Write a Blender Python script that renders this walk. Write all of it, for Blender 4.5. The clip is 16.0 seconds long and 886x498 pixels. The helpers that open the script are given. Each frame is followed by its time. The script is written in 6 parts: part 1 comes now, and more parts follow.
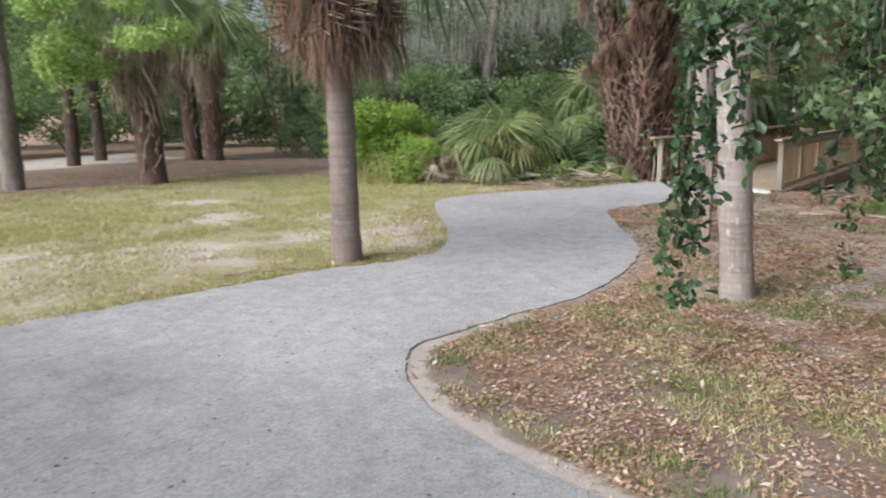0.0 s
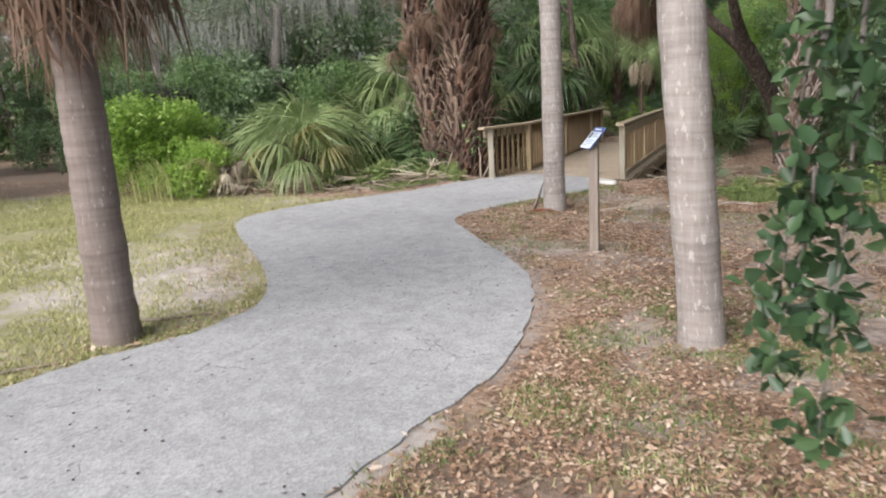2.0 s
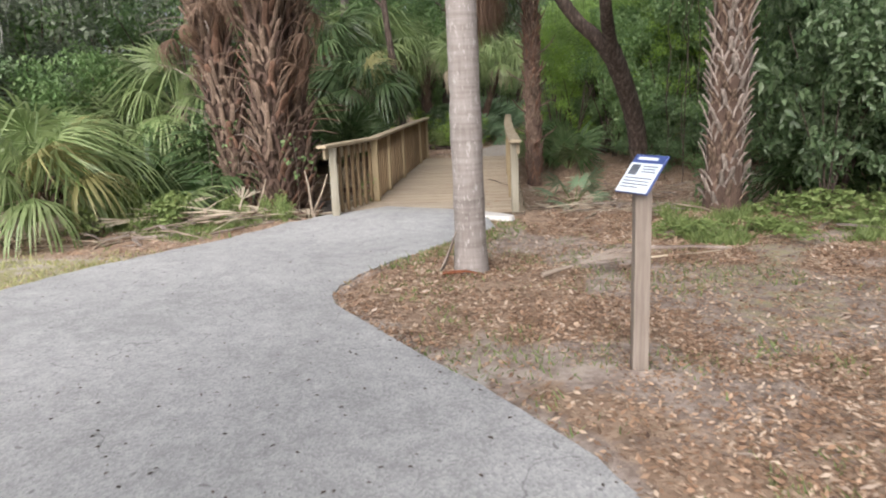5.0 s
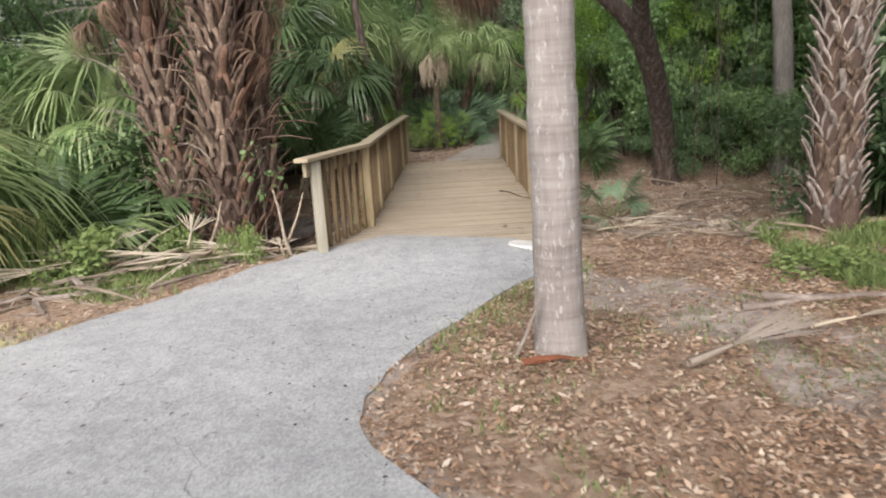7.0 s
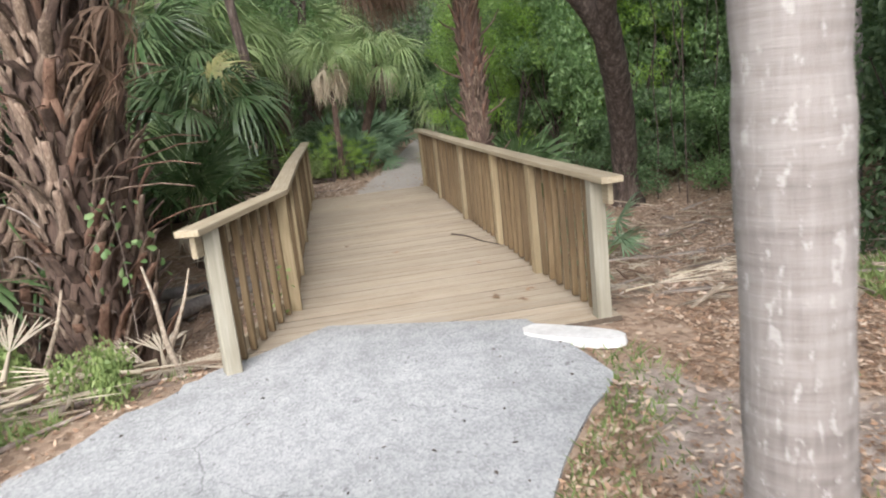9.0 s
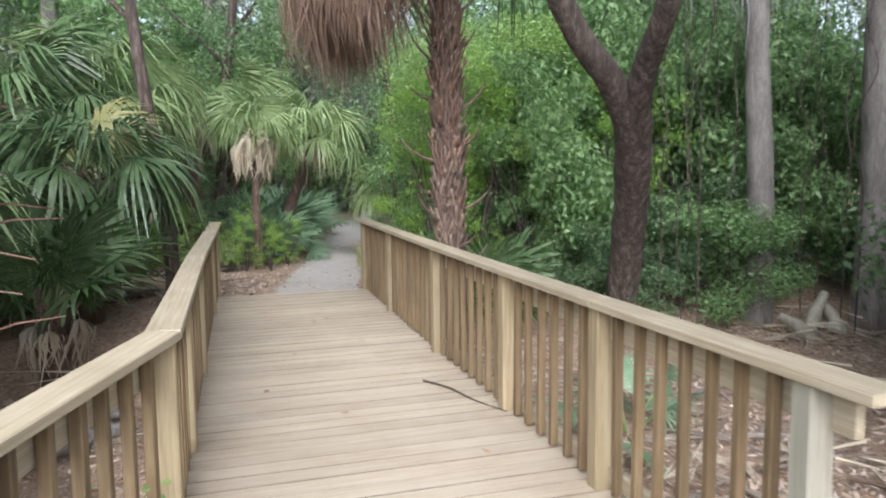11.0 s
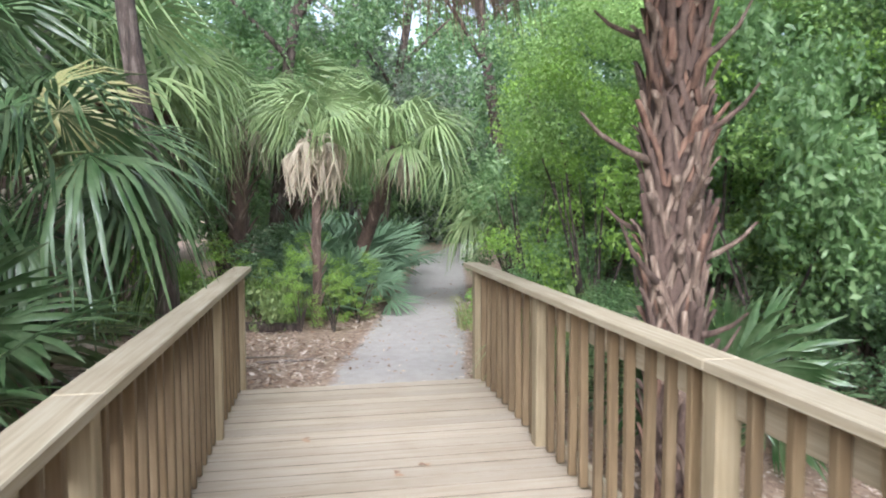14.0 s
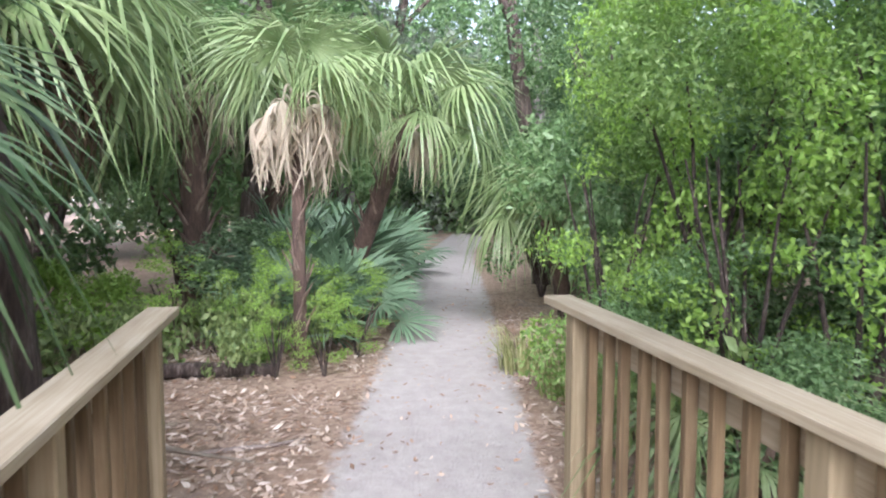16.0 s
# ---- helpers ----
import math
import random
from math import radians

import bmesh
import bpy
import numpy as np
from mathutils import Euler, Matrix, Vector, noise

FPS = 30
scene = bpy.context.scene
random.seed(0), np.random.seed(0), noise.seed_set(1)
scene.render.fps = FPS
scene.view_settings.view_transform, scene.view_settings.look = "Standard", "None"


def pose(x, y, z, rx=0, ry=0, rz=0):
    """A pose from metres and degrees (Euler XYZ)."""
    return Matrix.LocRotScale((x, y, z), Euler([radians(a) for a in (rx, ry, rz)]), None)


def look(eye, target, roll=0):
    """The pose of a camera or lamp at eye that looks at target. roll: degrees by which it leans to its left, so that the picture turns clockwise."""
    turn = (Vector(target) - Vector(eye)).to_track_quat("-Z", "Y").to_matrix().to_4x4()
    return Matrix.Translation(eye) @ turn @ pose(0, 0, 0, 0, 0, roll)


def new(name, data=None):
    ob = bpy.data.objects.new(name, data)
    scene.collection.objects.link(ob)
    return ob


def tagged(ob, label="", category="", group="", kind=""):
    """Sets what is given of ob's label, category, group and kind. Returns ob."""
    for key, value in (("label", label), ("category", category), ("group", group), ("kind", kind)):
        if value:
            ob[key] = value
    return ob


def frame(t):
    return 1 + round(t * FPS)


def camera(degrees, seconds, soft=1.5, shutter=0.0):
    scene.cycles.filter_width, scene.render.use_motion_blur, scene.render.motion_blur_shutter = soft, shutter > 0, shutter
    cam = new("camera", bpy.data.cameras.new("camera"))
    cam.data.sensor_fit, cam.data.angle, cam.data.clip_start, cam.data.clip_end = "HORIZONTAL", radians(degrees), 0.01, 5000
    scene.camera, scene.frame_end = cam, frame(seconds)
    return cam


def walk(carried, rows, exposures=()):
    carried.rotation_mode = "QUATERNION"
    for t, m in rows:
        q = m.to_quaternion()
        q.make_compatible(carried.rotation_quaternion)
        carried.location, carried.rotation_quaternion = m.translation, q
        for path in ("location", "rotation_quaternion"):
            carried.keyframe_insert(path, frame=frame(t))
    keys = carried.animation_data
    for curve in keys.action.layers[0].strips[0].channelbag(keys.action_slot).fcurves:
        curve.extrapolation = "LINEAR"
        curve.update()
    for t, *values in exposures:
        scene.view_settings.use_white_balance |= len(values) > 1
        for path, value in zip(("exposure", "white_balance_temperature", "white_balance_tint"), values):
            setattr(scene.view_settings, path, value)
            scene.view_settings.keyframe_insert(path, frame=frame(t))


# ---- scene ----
SKY, SUN = 0.09, 2.4
cam = camera(62.8, 16.0, 1.95, 0.3)
METRES, EYE, TILT, LEAN, TURN = 20.5, 1.68, 0.0, 0.0, 39.9
ROWS = [
    (0.0, 0.0, 0.0, 0.0, -0.22, -11.28, 1.09),
    (0.5, -0.0028, 0.0288, -0.0019, -6.97, -11.99, 1.57),
    (1.0, -0.0067, 0.058, -0.0025, -11.36, -12.59, 2.45),
    (1.5, -0.0089, 0.0902, -0.0039, -14.61, -12.59, 2.94),
    (2.0, -0.0109, 0.1217, -0.0035, -17.25, -12.23, 3.01),
    (2.5, -0.0119, 0.1532, -0.0044, -20.73, -12.48, 2.78),
    (3.0, -0.0109, 0.1869, -0.0042, -24.94, -13.11, 2.81),
    (3.5, -0.0126, 0.2178, -0.0045, -28.52, -13.31, 3.23),
    (4.0, -0.01, 0.2493, -0.0042, -31.87, -13.0, 3.1),
    (6.5, 0.0348, 0.3983, -0.0058, -39.19, -12.12, 2.44),
    (7.0, 0.0468, 0.4289, -0.0064, -40.46, -12.91, 3.43),
    (7.5, 0.0592, 0.4585, -0.0066, -43.42, -12.6, 3.8),
    (8.0, 0.0733, 0.4865, -0.0064, -46.35, -12.39, 4.32),
    (10.5, 0.162, 0.6125, -0.0064, -55.87, -9.64, 4.09),
    (11.0, 0.1817, 0.635, -0.0053, -57.04, -6.08, 0.67),
    (11.5, 0.2041, 0.6567, -0.0054, -55.23, -6.0, 1.64),
    (12.0, 0.2226, 0.6786, -0.0059, -56.65, -5.66, 0.79),
    (12.5, 0.2458, 0.6988, -0.0065, -54.16, -5.6, 2.06),
    (13.0, 0.2678, 0.7199, -0.0106, -55.38, -8.12, 2.41),
    (13.5, 0.2914, 0.7401, -0.0123, -53.89, -7.74, 1.66),
    (14.0, 0.3158, 0.7643, -0.0104, -51.0, -3.65, 0.14),
    (14.5, 0.3373, 0.7856, -0.0115, -50.27, -6.11, 0.74),
    (15.0, 0.3593, 0.8105, -0.0111, -50.08, -6.62, -0.66),
    (15.5, 0.381, 0.8356, -0.0104, -50.57, -6.19, -0.27),
    (16.0, 0.4005, 0.8581, -0.0085, -51.95, -4.93, -0.06),
]
walk(cam, [(t, pose(0, 0, EYE, TILT, LEAN, TURN) @ pose(METRES * x, METRES * y, METRES * z, 90 + pitch, roll, yaw)) for t, x, y, z, yaw, pitch, roll in ROWS], [(0.0, 0.88, 6100, 13), (3.5, 1.06, 6200, 13), (7.0, 1.12, 6250, 12), (10.5, 1.64, 5700, 10), (12.5, 1.97, 5450, 10), (15.0, 2.2, 5450, 13), (16.0, 2.32, 5450, 17)])

# ---------------- world and light ----------------
SUN_EL, SUN_AZ = 34.0, 195.0
world = bpy.data.worlds.new("overcast_sky")
world.use_nodes = True
scene.world = world
wn = world.node_tree.nodes
sky = wn.new("ShaderNodeTexSky")
sky.sky_type, sky.sun_disc = "NISHITA", False
sky.sun_elevation, sky.sun_rotation = radians(SUN_EL), radians(SUN_AZ)
sky.air_density, sky.dust_density, sky.ozone_density = 1.0, 4.0, 0.6
wn["Background"].inputs["Strength"].default_value = SKY
veil = wn.new("ShaderNodeHueSaturation")
veil.inputs["Saturation"].default_value = 0.35
world.node_tree.links.new(sky.outputs[0], veil.inputs["Color"])
world.node_tree.links.new(veil.outputs[0], wn["Background"].inputs["Color"])
sun = new("sun", bpy.data.lights.new("sun", "SUN"))
sun.data.energy, sun.data.angle, sun.data.color = SUN, radians(60), (1.0, 0.95, 0.88)
sun_from = Vector((math.sin(radians(SUN_AZ)) * math.cos(radians(SUN_EL)), math.cos(radians(SUN_AZ)) * math.cos(radians(SUN_EL)), math.sin(radians(SUN_EL))))
sun.matrix_world = look(tuple(sun_from * 30), (0, 0, 0))


# ---------------- materials ----------------
def nodes_of(name):
    m = bpy.data.materials.new(name)
    m.use_nodes = True
    return m, m.node_tree.nodes, m.node_tree.links, m.node_tree.nodes["Principled BSDF"]


def ramp(n, stops):
    r = n.new("ShaderNodeValToRGB")
    while len(r.color_ramp.elements) < len(stops):
        r.color_ramp.elements.new(0.5)
    for e, (p, c) in zip(r.color_ramp.elements, stops):
        e.position, e.color = p, (*c, 1) if len(c) == 3 else c
    return r


def tex_noise(n, l, vec, scale, detail=4, rough=0.6):
    t = n.new("ShaderNodeTexNoise")
    t.inputs["Scale"].default_value, t.inputs["Detail"].default_value, t.inputs["Roughness"].default_value = scale, detail, rough
    l.new(vec, t.inputs["Vector"])
    return t.outputs["Fac"]


def mix(n, l, fac, a, b, how="MIX"):
    m = n.new("ShaderNodeMix")
    m.data_type, m.blend_type = "RGBA", how
    for sock, v in ((m.inputs[0], fac), (m.inputs[6], a), (m.inputs[7], b)):
        if isinstance(v, (int, float)):
            sock.default_value = v
        elif isinstance(v, tuple):
            sock.default_value = (*v, 1)
        else:
            l.new(v, sock)
    return m.outputs[2]


def math_node(n, l, op, a, b=0.0):
    m = n.new("ShaderNodeMath")
    m.operation = op
    for sock, v in zip(m.inputs, (a, b)):
        if isinstance(v, (int, float)):
            sock.default_value = v
        else:
            l.new(v, sock)
    return m.outputs[0]


def bump(n, l, b, height, strength, dist):
    k = n.new("ShaderNodeBump")
    k.inputs["Strength"].default_value, k.inputs["Distance"].default_value = strength, dist
    l.new(height, k.inputs["Height"])
    l.new(k.outputs[0], b.inputs["Normal"])


def coords(n, l, stretch=(1, 1, 1), world_space=False):
    src = n.new("ShaderNodeNewGeometry").outputs["Position"] if world_space else n.new("ShaderNodeTexCoord").outputs["Object"]
    mp = n.new("ShaderNodeMapping")
    mp.inputs["Scale"].default_value = stretch
    l.new(src, mp.inputs["Vector"])
    return mp.outputs[0]


def rough_mat(name, c1, c2, c3, big=1.5, small=30, stretch=(1, 1, 1), rough=0.85, relief=0.4, depth=0.01, by_object=0.0, world_space=False):
    """Two scales of variation between three colours, with relief."""
    m, n, l, b = nodes_of(name)
    v = coords(n, l, stretch, world_space)
    a = tex_noise(n, l, v, big, 5)
    f = tex_noise(n, l, v, small, 6, 0.7)
    col = ramp(n, [(0.35, c1), (0.51, c2), (0.66, c3)])
    l.new(math_node(n, l, "ADD", math_node(n, l, "MULTIPLY", a, 0.55), math_node(n, l, "MULTIPLY", f, 0.45)), col.inputs[0])
    out = col.outputs[0]
    if by_object:
        o = n.new("ShaderNodeObjectInfo")
        h = n.new("ShaderNodeHueSaturation")
        l.new(out, h.inputs["Color"])
        l.new(math_node(n, l, "ADD", math_node(n, l, "MULTIPLY", o.outputs["Random"], by_object), 1 - by_object / 2), h.inputs["Value"])
        out = h.outputs[0]
    l.new(out, b.inputs["Base Color"])
    b.inputs["Roughness"].default_value = rough
    bump(n, l, b, f, relief, depth)
    return m


def leaf_mat(name, dark, mid, light, rough=0.5, through_light=0.4, by_object=0.25):
    m, n, l, b = nodes_of(name)
    g = n.new("ShaderNodeNewGeometry")
    v = coords(n, l)
    col = ramp(n, [(0.0, dark), (0.55, mid), (1.0, light)])
    f = tex_noise(n, l, v, 3.0, 3)
    l.new(math_node(n, l, "ADD", math_node(n, l, "MULTIPLY", g.outputs["Random Per Island"], 0.65), math_node(n, l, "SUBTRACT", math_node(n, l, "MULTIPLY", f, 0.8), 0.22)), col.inputs[0])
    o = n.new("ShaderNodeObjectInfo")
    h = n.new("ShaderNodeHueSaturation")
    l.new(col.outputs[0], h.inputs["Color"])
    l.new(math_node(n, l, "ADD", math_node(n, l, "MULTIPLY", o.outputs["Random"], by_object), 1 - by_object / 2), h.inputs["Value"])
    l.new(h.outputs[0], b.inputs["Base Color"])
    b.inputs["Roughness"].default_value = rough
    t = n.new("ShaderNodeBsdfTranslucent")
    l.new(h.outputs[0], t.inputs["Color"])
    s = n.new("ShaderNodeMixShader")
    s.inputs[0].default_value = through_light
    l.new(b.outputs[0], s.inputs[1])
    l.new(t.outputs[0], s.inputs[2])
    l.new(s.outputs[0], n["Material Output"].inputs["Surface"])
    return m


def wood_mat(name, c1, c2, c3, axis, rough=0.75, fine=14, vary=0.3):
    """Sawn timber with the grain along one axis, knots and weather stains."""
    m, n, l, b = nodes_of(name)
    st = [fine, fine, fine]
    st[axis] = 0.7
    o = n.new("ShaderNodeObjectInfo")
    v = coords(n, l, tuple(st))
    off = n.new("ShaderNodeVectorMath")
    off.operation = "ADD"
    l.new(v, off.inputs[0])
    cmb = n.new("ShaderNodeCombineXYZ")
    for i in range(3):
        l.new(math_node(n, l, "MULTIPLY", o.outputs["Random"], 37.0 + 11 * i), cmb.inputs[i])
    l.new(cmb.outputs[0], off.inputs[1])
    grain = tex_noise(n, l, off.outputs[0], 2.6, 6, 0.65)
    w = coords(n, l, (1, 1, 1), True)
    stain = tex_noise(n, l, w, 2.2, 5, 0.6)
    col = ramp(n, [(0.28, c1), (0.5, c2), (0.74, c3)])
    l.new(math_node(n, l, "ADD", math_node(n, l, "MULTIPLY", grain, 0.7), math_node(n, l, "MULTIPLY", stain, 0.3)), col.inputs[0])
    h = n.new("ShaderNodeHueSaturation")
    l.new(col.outputs[0], h.inputs["Color"])
    l.new(math_node(n, l, "ADD", math_node(n, l, "MULTIPLY", o.outputs["Random"], vary), 1 - vary / 2), h.inputs["Value"])
    l.new(h.outputs[0], b.inputs["Base Color"])
    b.inputs["Roughness"].default_value = rough
    bump(n, l, b, grain, 0.35, 0.004)
    return m


def asphalt_material():
    m, n, l, b = nodes_of("weathered_asphalt")
    v = coords(n, l, (1, 1, 1), True)
    big = tex_noise(n, l, v, 0.55, 5, 0.62)
    mid = tex_noise(n, l, v, 6.0, 5, 0.65)
    grit = n.new("ShaderNodeTexVoronoi")
    grit.inputs["Scale"].default_value = 80
    l.new(v, grit.inputs["Vector"])
    base = ramp(n, [(0.3, (0.215, 0.215, 0.216)), (0.5, (0.298, 0.298, 0.298)), (0.7, (0.382, 0.381, 0.38))])
    l.new(math_node(n, l, "ADD", math_node(n, l, "MULTIPLY", big, 0.5), math_node(n, l, "MULTIPLY", mid, 0.5)), base.inputs[0])
    # Tone runs from darker at the near end to lighter along +y.
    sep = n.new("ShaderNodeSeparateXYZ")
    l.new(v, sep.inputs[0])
    near_far = ramp(n, [(0.2, (0.57, 0.57, 0.58)), (0.75, (1.18, 1.18, 1.17))])
    l.new(math_node(n, l, "MULTIPLY", math_node(n, l, "ADD", sep.outputs["Y"], math_node(n, l, "MULTIPLY", big, 2.0)), 0.16), near_far.inputs[0])
    toned = mix(n, l, 1.0, base.outputs[0], near_far.outputs[0], "MULTIPLY")
    stones = ramp(n, [(0.0, (0.5, 0.5, 0.5)), (0.5, (0.97, 0.97, 0.97)), (1.0, (1.4, 1.38, 1.35))])
    l.new(grit.outputs["Color"], stones.inputs[0])
    col = mix(n, l, 0.6, toned, stones.outputs[0], "MULTIPLY")
    speck = ramp(n, [(0.33, (0.84, 0.84, 0.85)), (0.5, (1.0, 1.0, 1.0)), (0.67, (1.12, 1.12, 1.11))])
    l.new(tex_noise(n, l, v, 21.0, 6, 0.75), speck.inputs[0])
    col = mix(n, l, 0.45, col, speck.outputs[0], "MULTIPLY")
    # cracks: thin meandering joints of a distorted cell pattern, only here and there
    wob = n.new("ShaderNodeTexNoise")
    wob.inputs["Scale"].default_value, wob.inputs["Detail"].default_value = 2.2, 6
    l.new(v, wob.inputs["Vector"])
    vm = n.new("ShaderNodeVectorMath")
    vm.operation = "MULTIPLY_ADD"
    vm.inputs[1].default_value = (0.55, 0.55, 0.55)
    l.new(wob.outputs["Color"], vm.inputs[0])
    l.new(v, vm.inputs[2])
    cells = n.new("ShaderNodeTexVoronoi")
    cells.feature = "DISTANCE_TO_EDGE"
    cells.inputs["Scale"].default_value = 0.62
    l.new(vm.outputs[0], cells.inputs["Vector"])
    line = math_node(n, l, "LESS_THAN", cells.outputs["Distance"], 0.0026)
    where = math_node(n, l, "GREATER_THAN", tex_noise(n, l, v, 1.1, 4), 0.52)
    crack = math_node(n, l, "MULTIPLY", line, where)
    col = mix(n, l, math_node(n, l, "MULTIPLY", crack, 0.5), col, (0.08, 0.08, 0.08))
    pits = n.new("ShaderNodeTexVoronoi")
    pits.inputs["Scale"].default_value = 9.0
    l.new(vm.outputs[0], pits.inputs["Vector"])
    pit = math_node(n, l, "MULTIPLY", math_node(n, l, "LESS_THAN", pits.outputs["Distance"], 0.13), math_node(n, l, "GREATER_THAN", mid, 0.5))
    col = mix(n, l, math_node(n, l, "MULTIPLY", pit, 0.55), col, (0.07, 0.065, 0.06))
    l.new(col, b.inputs["Base Color"])
    b.inputs["Roughness"].default_value = 0.9
    hgt = math_node(n, l, "SUBTRACT", math_node(n, l, "MULTIPLY", grit.outputs["Distance"], 0.6), math_node(n, l, "MULTIPLY", crack, 1.5))
    bump(n, l, b, hgt, 0.5, 0.006)
    return m


def ground_material():
    """Sand, worn grass and leaf litter, mixed by three masks kept on the ground mesh."""
    m, n, l, b = nodes_of("ground_surface")
    v = coords(n, l, (1, 1, 1), True)
    def mask(name):
        a = n.new("ShaderNodeAttribute")
        a.attribute_name = name
        return a.outputs["Fac"]
    big, mid, fine = tex_noise(n, l, v, 0.9, 5), tex_noise(n, l, v, 7, 6, 0.7), tex_noise(n, l, v, 60, 4, 0.7)
    soilc = ramp(n, [(0.38, (0.235, 0.18, 0.147)), (0.62, (0.52, 0.437, 0.378))])
    l.new(mid, soilc.inputs[0])
    palec = ramp(n, [(0.35, (0.41, 0.36, 0.31)), (0.65, (0.66, 0.60, 0.54))])
    l.new(mid, palec.inputs[0])
    sand = mix(n, l, mask("pale"), soilc.outputs[0], palec.outputs[0])
    grassc = ramp(n, [(0.25, (0.15, 0.15, 0.06)), (0.5, (0.31, 0.30, 0.14)), (0.75, (0.47, 0.43, 0.27))])
    l.new(math_node(n, l, "ADD", math_node(n, l, "MULTIPLY", mid, 0.6), math_node(n, l, "MULTIPLY", fine, 0.4)), grassc.inputs[0])
    chips = n.new("ShaderNodeTexVoronoi")
    chips.inputs["Scale"].default_value = 24
    wob = n.new("ShaderNodeVectorMath")
    wob.operation = "MULTIPLY_ADD"
    wob.inputs[1].default_value = (0.08, 0.08, 0.08)
    nt = n.new("ShaderNodeTexNoise")
    nt.inputs["Scale"].default_value = 9
    l.new(v, nt.inputs["Vector"])
    l.new(nt.outputs["Color"], wob.inputs[0])
    l.new(v, wob.inputs[2])
    l.new(wob.outputs[0], chips.inputs["Vector"])
    litterc = ramp(n, [(0.0, (0.12, 0.078, 0.052)), (0.35, (0.27, 0.18, 0.12)), (0.65, (0.42, 0.30, 0.21)), (1.0, (0.55, 0.45, 0.35))])
    l.new(math_node(n, l, "ADD", math_node(n, l, "MULTIPLY", chips.outputs["Color"], 0.6), math_node(n, l, "SUBTRACT", math_node(n, l, "MULTIPLY", mid, 0.7), 0.15)), litterc.inputs[0])
    packed = ramp(n, [(0.3, (0.35, 0.31, 0.28)), (0.7, (0.53, 0.485, 0.44))])
    l.new(math_node(n, l, "ADD", math_node(n, l, "MULTIPLY", mid, 0.6), math_node(n, l, "MULTIPLY", fine, 0.4)), packed.inputs[0])
    def edge(name, spread=0.9):
        k = math_node(n, l, "ADD", mask(name), math_node(n, l, "MULTIPLY", math_node(n, l, "SUBTRACT", mid, 0.5), spread))
        r = ramp(n, [(0.38, (0, 0, 0)), (0.62, (1, 1, 1))])
        l.new(k, r.inputs[0])
        return r.outputs[0]
    col = mix(n, l, edge("grass", 1.6), sand, grassc.outputs[0])
    col = mix(n, l, edge("litter", 1.1), col, litterc.outputs[0])
    dark = mix(n, l, 0.08, litterc.outputs[0], (0.13, 0.095, 0.075))
    col = mix(n, l, edge("humus", 1.0), col, dark)
    col = mix(n, l, edge("trail", 0.8), col, packed.outputs[0])
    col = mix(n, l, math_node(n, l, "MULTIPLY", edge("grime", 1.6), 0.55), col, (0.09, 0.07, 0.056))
    col = mix(n, l, math_node(n, l, "MULTIPLY", big, 0.35), col, (0.16, 0.12, 0.09))
    l.new(col, b.inputs["Base Color"])
    b.inputs["Roughness"].default_value = 0.95
    bump(n, l, b, math_node(n, l, "ADD", fine, math_node(n, l, "MULTIPLY", mid, 2.0)), 0.6, 0.015)
    return m


def palm_bark(name, c1, c2, c3, fleck, cut):
    """Ringed palm bark with fine upright fissures and pale scuffed flecks."""
    m, n, l, b = nodes_of(name)
    rings = tex_noise(n, l, coords(n, l, (1.2, 1.2, 16)), 1.6, 4, 0.6)
    fiss = tex_noise(n, l, coords(n, l, (26, 26, 2.2)), 1.6, 5, 0.7)
    blot = tex_noise(n, l, coords(n, l), 2.3, 4, 0.6)
    col = ramp(n, [(0.32, c1), (0.5, c2), (0.68, c3)])
    k = math_node(n, l, "ADD", math_node(n, l, "MULTIPLY", rings, 0.38), math_node(n, l, "ADD", math_node(n, l, "MULTIPLY", fiss, 0.3), math_node(n, l, "MULTIPLY", blot, 0.32)))
    l.new(k, col.inputs[0])
    fl = tex_noise(n, l, coords(n, l, (20, 20, 8.0)), 1.5, 5, 0.66)
    r = ramp(n, [(cut, (0, 0, 0)), (cut + 0.04, (1, 1, 1))])
    l.new(fl, r.inputs[0])
    l.new(mix(n, l, math_node(n, l, "MULTIPLY", r.outputs[0], 0.7), col.outputs[0], fleck), b.inputs["Base Color"])
    b.inputs["Roughness"].default_value = 0.92
    bump(n, l, b, math_node(n, l, "ADD", rings, fiss), 0.55, 0.012)
    return m


ASPHALT = asphalt_material()
GROUND = ground_material()
SMOOTH_BARK = palm_bark("cabbage_palm_bark", (0.11, 0.086, 0.074), (0.185, 0.15, 0.132), (0.26, 0.22, 0.20), (0.36, 0.32, 0.295), 0.62)
PALE_BARK = palm_bark("pale_palm_bark", (0.14, 0.117, 0.106), (0.27, 0.237, 0.22), (0.385, 0.348, 0.328), (0.47, 0.435, 0.415), 0.585)
OAK_BARK = rough_mat("oak_bark", (0.022, 0.015, 0.012), (0.10, 0.07, 0.055), (0.26, 0.205, 0.17), 1.0, 3.2, (17, 17, 2.4), 0.95, 1.0, 0.06)
GREY_BARK = rough_mat("grey_bark", (0.11, 0.095, 0.085), (0.21, 0.185, 0.165), (0.32, 0.29, 0.27), 1.2, 8, (5, 5, 1.3), 0.95, 0.9, 0.03)
BOOT = rough_mat("old_leaf_base", (0.058, 0.036, 0.025), (0.152, 0.103, 0.073), (0.32, 0.245, 0.188), 2, 5, (16, 16, 2.4), 0.92, 0.8, 0.012, 0.5)
BOOT_RED = rough_mat("russet_leaf_base", (0.07, 0.035, 0.022), (0.145, 0.08, 0.052), (0.23, 0.145, 0.1), 2, 5, (16, 16, 2.4), 0.92, 0.8, 0.012, 0.5)
